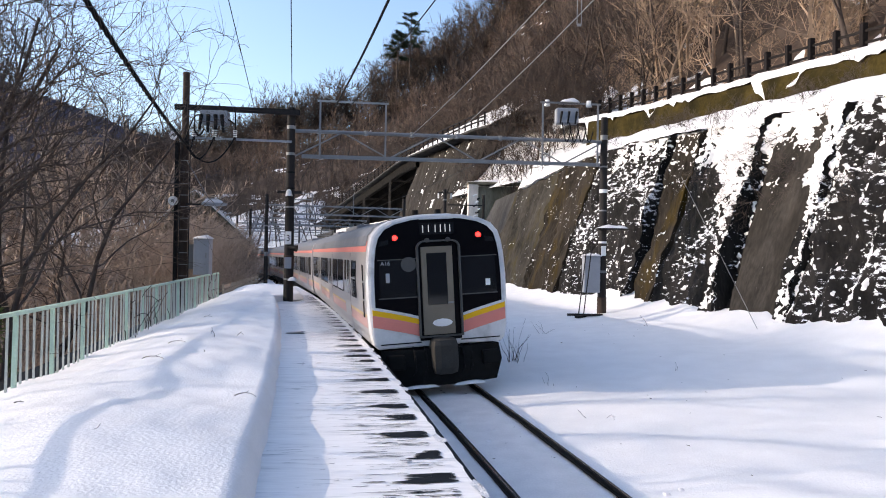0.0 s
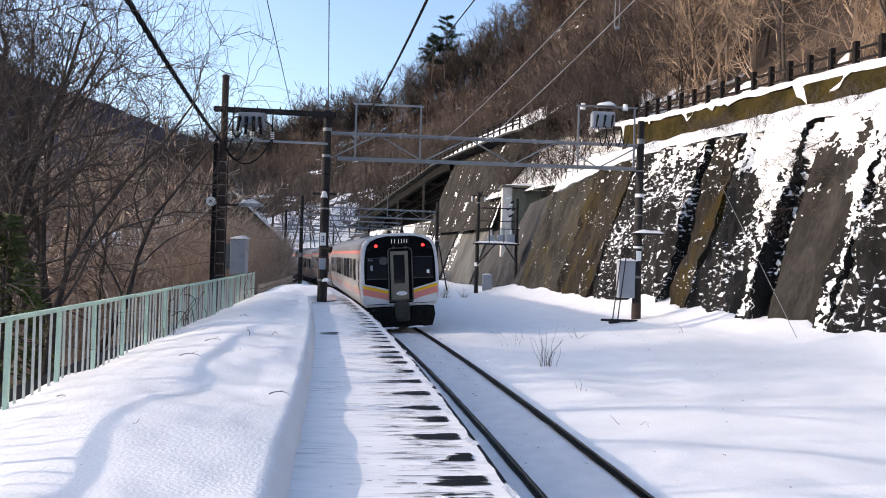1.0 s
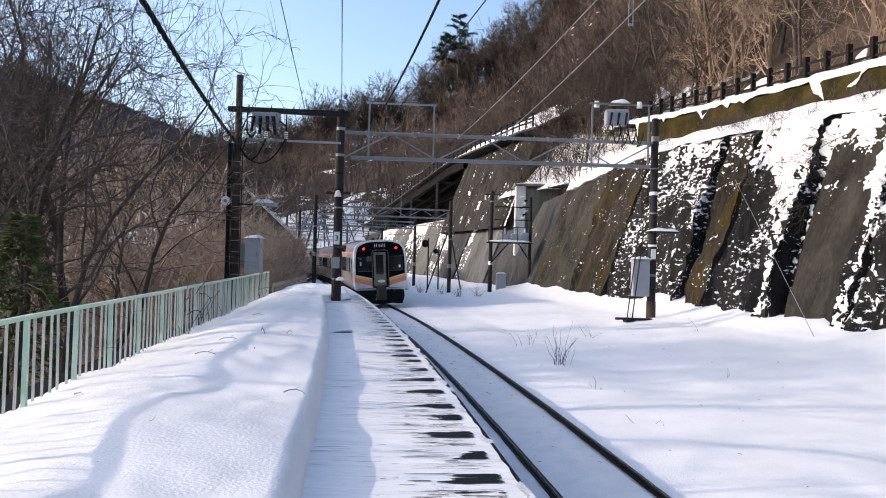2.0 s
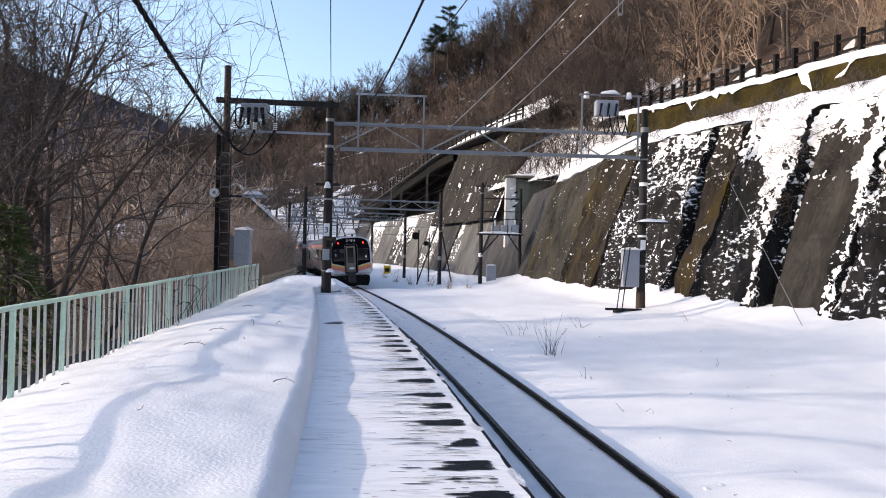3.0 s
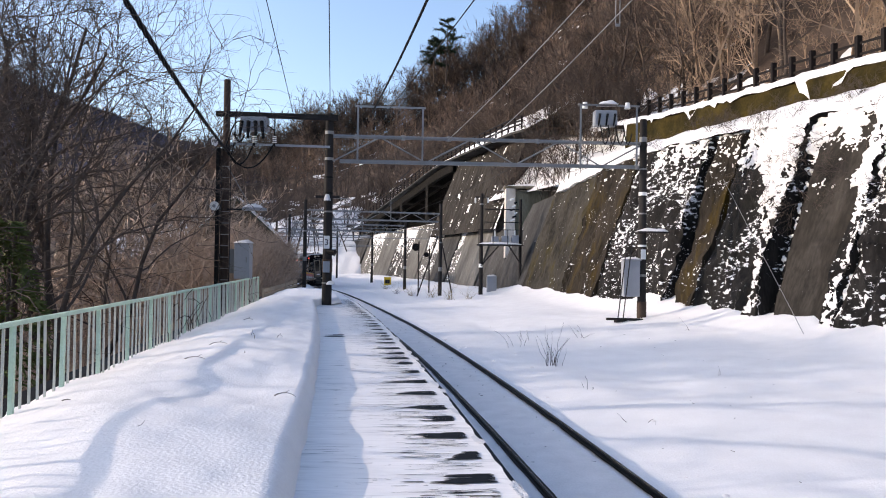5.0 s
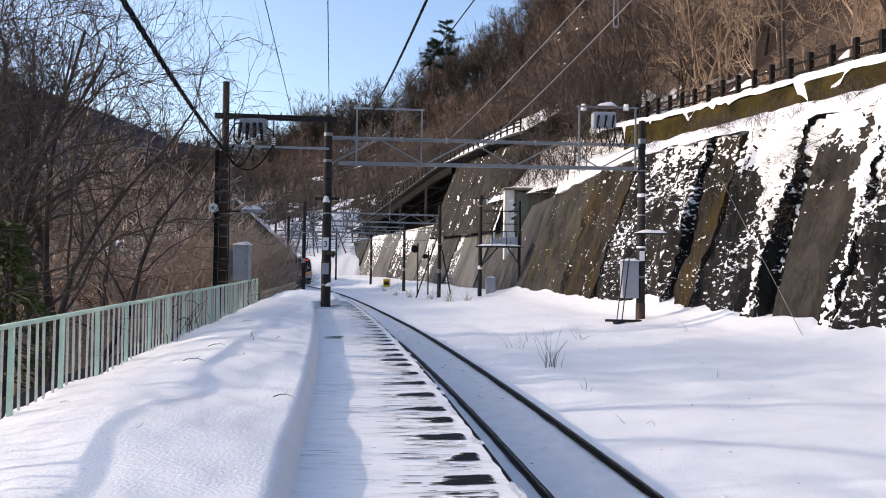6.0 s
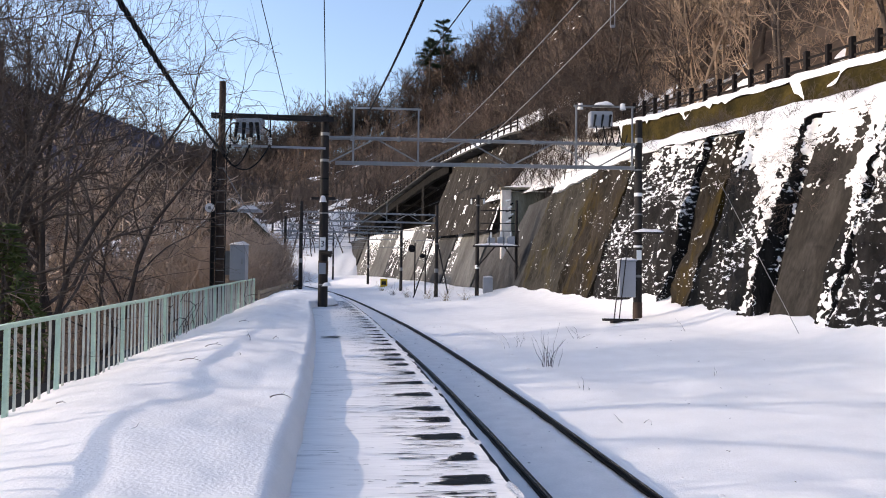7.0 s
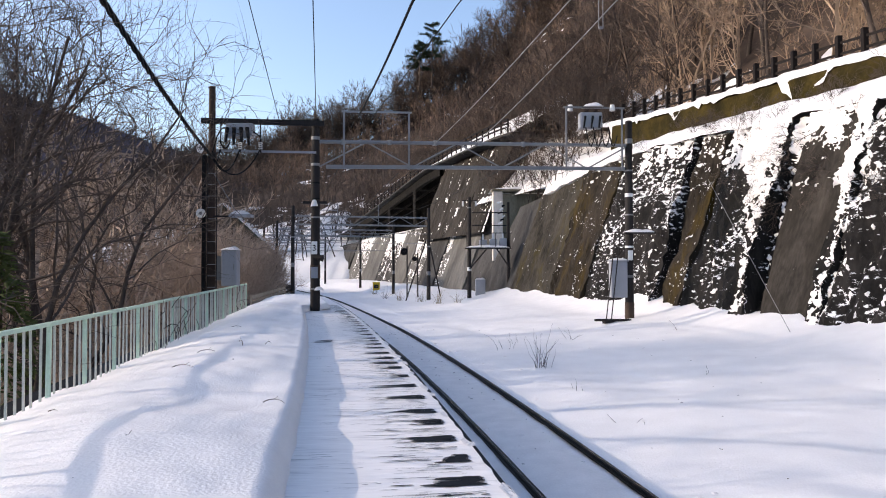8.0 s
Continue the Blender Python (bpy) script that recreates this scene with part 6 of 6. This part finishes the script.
# ---- dry stalks, twigs and vines on the snow ----
def stalks(x, y, z, n, h, seed, label, material=DRYGRASS, wide=0.35):
    g4 = random.Random(seed)
    tuft = thing("dry_stalks", pose(x, y, z), label, "dry grass", "dry stalks")
    for i in range(n):
        segs = []
        p = Vector((g4.gauss(0, 0.12), g4.gauss(0, 0.12), -0.05))
        d = Vector((g4.gauss(0, wide), g4.gauss(0, wide), 1)).normalized()
        l, r = h * g4.uniform(0.4, 1.0), 0.008
        for j in range(4):
            q = p + d * l / 4
            segs.append((p, q, r, r * 0.75))
            p, r = q, r * 0.75
            d = (d + Vector((g4.gauss(0, 0.2), g4.gauss(0, 0.2), -0.12))).normalized()
        stem = new("stem", raw("stem", *tubes(segs, 3), material))
        stem.parent = tuft
    return tuft


def snow_at(y_world, x_world):
    y = y_world
    for _ in range(4):
        a = heading(y)
        d = (x_world - centre(y)) / max(0.3, math.cos(a))
        y = y_world - d * math.sin(a)
    return field(y, d)


for x, y, n, h, wide in ((2.75, 18.6, 16, 1.25, 0.22), (2.2, 22.3, 4, 0.9, 0.5), (3.0, 15.2, 3, 0.5, 0.5), (4.6, 24.5, 5, 0.8, 0.9), (2.7, 24.0, 3, 0.7, 0.3), (6.3, 16.5, 2, 0.4, 0.8), (3.2, 12.0, 3, 0.35, 0.6),
                         (0.2, 46, 30, 1.4, 0.5), (-1.0, 50, 26, 1.3, 0.5), (-2.6, 54, 26, 1.2, 0.5), (-4.0, 58, 20, 1.2, 0.4), (1.4, 45, 22, 1.0, 0.5), (-5.5, 66, 24, 1.2, 0.5), (8.2, 24.6, 3, 0.6, 0.6)):
    stalks(x, y, snow_at(y, x), n, h, int(x * 31 + y * 7), "dry brown stalks poking out of the snow", DRYGRASS if n > 20 else BARK, wide)


def bank_at(y, x):
    a = beside(y, SWEPT)
    u = (a.x - x) / (a.x - fence_x(y) + 0.12)
    return bank_z(y, max(0.1, u))


for i, (x, y, l, turn) in enumerate(((-1.85, 8.3, 0.22, 20), (-2.6, 6.2, 0.24, 60), (-3.6, 10.4, 0.35, -10), (-2.9, 9.6, 0.12, 80), (-3.5, 13.3, 0.5, 100), (-2.6, 5.2, 0.1, 0), (-3.9, 12.4, 0.3, 30), (-3.2, 14.0, 0.25, 70), (-4.2, 8.0, 0.08, 10),
                                     (-3.1, 11.2, 0.1, 90), (-4.8, 17.5, 0.3, 40))):
    g4 = random.Random(i)
    z = bank_at(y, x)
    p, d, r, segs = Vector((-l * 0.5, 0, 0.0)), Vector((1, 0.1, 0.45)), 0.007, []
    for j in range(6):
        q = p + d.normalized() * l / 5
        segs.append((p, q, r, r * 0.85))
        p, r = q, r * 0.85
        d = d + Vector((g4.gauss(0, 0.2), g4.gauss(0, 0.2), -0.2))
        if j == 2:
            segs.append((p, p + Vector((l * 0.2, 0.02, l * 0.12)), r * 0.7, r * 0.4))
    o = new("twig", raw("twig", *tubes(segs, 5), BARK))
    o.matrix_world = pose(x, y, z, 0, 0, turn)
    tagged(o, "thin broken twig lying on the snow", "twig", "fallen twigs")
segs = []
g4 = random.Random(77)
for i in range(26):
    y = g4.choice((15.4, 16.6, 17.3, 17.9, 19.5, 24, 27, 28))+ g4.gauss(0, 0.2)
    p, d = Vector((fence_x(y) + g4.gauss(0, 0.08), y, 0.95)), Vector((g4.gauss(0, 0.2), g4.gauss(0, 0.3), 1))
    for j in range(7):
        q = p + d.normalized() * 0.17
        segs.append((p, q, 0.008, 0.007))
        p = q
        d = d + Vector((g4.gauss(0, 0.3), g4.gauss(0, 0.5), g4.gauss(-0.05, 0.3)))
tagged(new("vine", raw("vine", *tubes(segs, 4), BARK)), "dead brown creepers tangled in the railing", "vine", kind="stuff")

segs = []
g5 = random.Random(91)
for i in range(110):
    y, d = g5.uniform(5, 30), g5.choice((g5.uniform(0.9, 9), g5.uniform(-0.5, 0.5)))
    z = field(y, d) if d > 0.7 else -0.03
    p = beside(y, d, z + 0.006)
    a, l = g5.uniform(0, 6.28), g5.uniform(0.015, 0.07)
    segs.append((p, p + Vector((math.cos(a) * l, math.sin(a) * l, 0.006)), 0.005, 0.003))
tagged(new("bark_litter", raw("bark_litter", *tubes(segs, 4), BARK)), "tiny bits of bark and twig scattered on the snow", "litter", kind="stuff")

# ---- wires ----
WIRES = "overhead wires"
bm = B()
a, b = Vector((PA.x + 0.1, PA.y - 0.1, 6.65)), Vector((-5.43 + 3.3, 11.9 - 17, 8.3))
mid = Vector((-5.43, 11.9, 7.02))
pts = []
for i in range(161):
    u = i / 160
    q = a * (1 - u) * (1 - 2 * u) + mid * 4 * u * (1 - u) + b * u * (2 * u - 1)
    pts.append(q)
for k in range(3):
    ph = k * 2.094
    line = [p + Vector((math.cos(i * 0.9 + ph), 0, math.sin(i * 0.9 + ph))) * 0.032 for i, p in enumerate(pts)]
    tube_line(bm, line, 0.03, 5)
tagged(part("cable", bm, BLACK, smooth=True), "thick black twisted cable hanging from the pole", "cable", WIRES)


def ray(px, py, y):
    """The point at distance y in a direction given by its offsets from the level line of sight."""
    return Vector((px * y, y, 2.75 + py * y))


def wire(p, q, r, label, material=BLACK, beyond=1.6, sag=0.0):
    """A wire from q on a support towards p and on past the camera."""
    cable("wire", [q, p, p + (p - q) * beyond], r, material, label, "wire", sag, WIRES)


wire(ray(-0.257, 0.359, 17.4), Vector((-5.85, 27.1, 8.15)), 0.012, "thin dark wire to the cross beam")
wire(ray(-0.1695, 0.360, 16), Vector((-4.5, 27.3, 8.2)), 0.012, "thin dark wire to the pole top")
wire(ray(-0.0328, 0.362, 15.5), Vector((-2.95, 27.8, 8.45)), 0.032, "thick dark feeder wire", sag=0.1)
wire(ray(0.032, 0.362, 15.5), Vector((-2.4, 27.8, 8.45)), 0.016, "slim dark overhead feeder wire", sag=0.05)
wire(ray(0.1845, 0.364, 15), Vector((-0.1, 28.0, 7.35)), 0.014, "pale overhead contact wire", STEEL, sag=0.1)
wire(ray(0.251, 0.365, 15), Vector((1.5, 28.2, 7.4)), 0.014, "pale galvanised overhead line wire", STEEL, sag=0.1)
drop = thing("dropper", Matrix.Translation(ray(0.232, 0.330, 16.4)), "pale twin rods hanging the line from its upper wire", "dropper")
for x in (-0.05, 0.05):
    part("rod", rod(B(), (x, 0, 0), (x * 0.8, 0, 1.9), 0.012, None, 8), STEEL, drop)
part("clamp", box(B(), (-0.05, -0.02, -0.03), (0.05, 0.02, 0.03), 0.008), STEEL, drop)
hung = ray(0.232, 0.330, 16.4) + Vector((0, 0, 1.9))
cable("wire", [hung + Vector((-14, 0, 0.3)), hung, hung + Vector((15, 0, 0.3))], 0.014, STEEL, "galvanised cross wire carrying the dropper", "wire", 0.05, WIRES)
for d, z0 in ((0.0, 5.4), (0.15, 6.3), (-1.6, 7.6), (5.5, 7.2)):
    cable("wire", [beside(y, d, z0 - (0.35 if y > 50 else 0)) for y in (28, 52.5, 66, 84, 104)], 0.014, BLACK, "overhead line wire following the track", "wire", 0.15, WIRES)
p = wall_pt(27.6, 6.3, 0.1)
cable("stay_wire", [Vector((10.5, 21.3, 0.75)), p], 0.01, STEEL, "slanting stay wire anchored in the snow", "wire", 0, "stays")

CHEAP = [variant(700 + i, 12, 0.3, limbs=9, subs=3, twigs=0, spread=0.9, first=0.25, segs=(2, 1, 1, 1), up=0.6, thick=9.0) for i in range(5)]
spots = []
for i in range(1300):
    p = ridge_left(g.random() ** 0.9, 0.3 + 0.7 * g.random() ** 0.6)
    spots.append((p.x, p.y, p.z - 0.5, g.uniform(0.8, 1.3), g.uniform(0, 360), 0))
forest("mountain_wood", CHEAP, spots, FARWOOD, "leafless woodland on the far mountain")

# hills behind the viewer, closing the valley
sheet("backdrop_south", span(0, 1, 0.05), span(0, 1, 0.1),
      lambda u, v: Vector((-420 * math.cos(u * math.pi) * (1 + 0.5 * v), -60 - 300 * math.sin(u * math.pi) * (0.7 + 0.6 * v), -14 + v * (60 + 25 * fbm(u * 100, 0, 0.05)))), FARWOOD,
      "wooded hills closing the valley behind", "hillside")

motions()
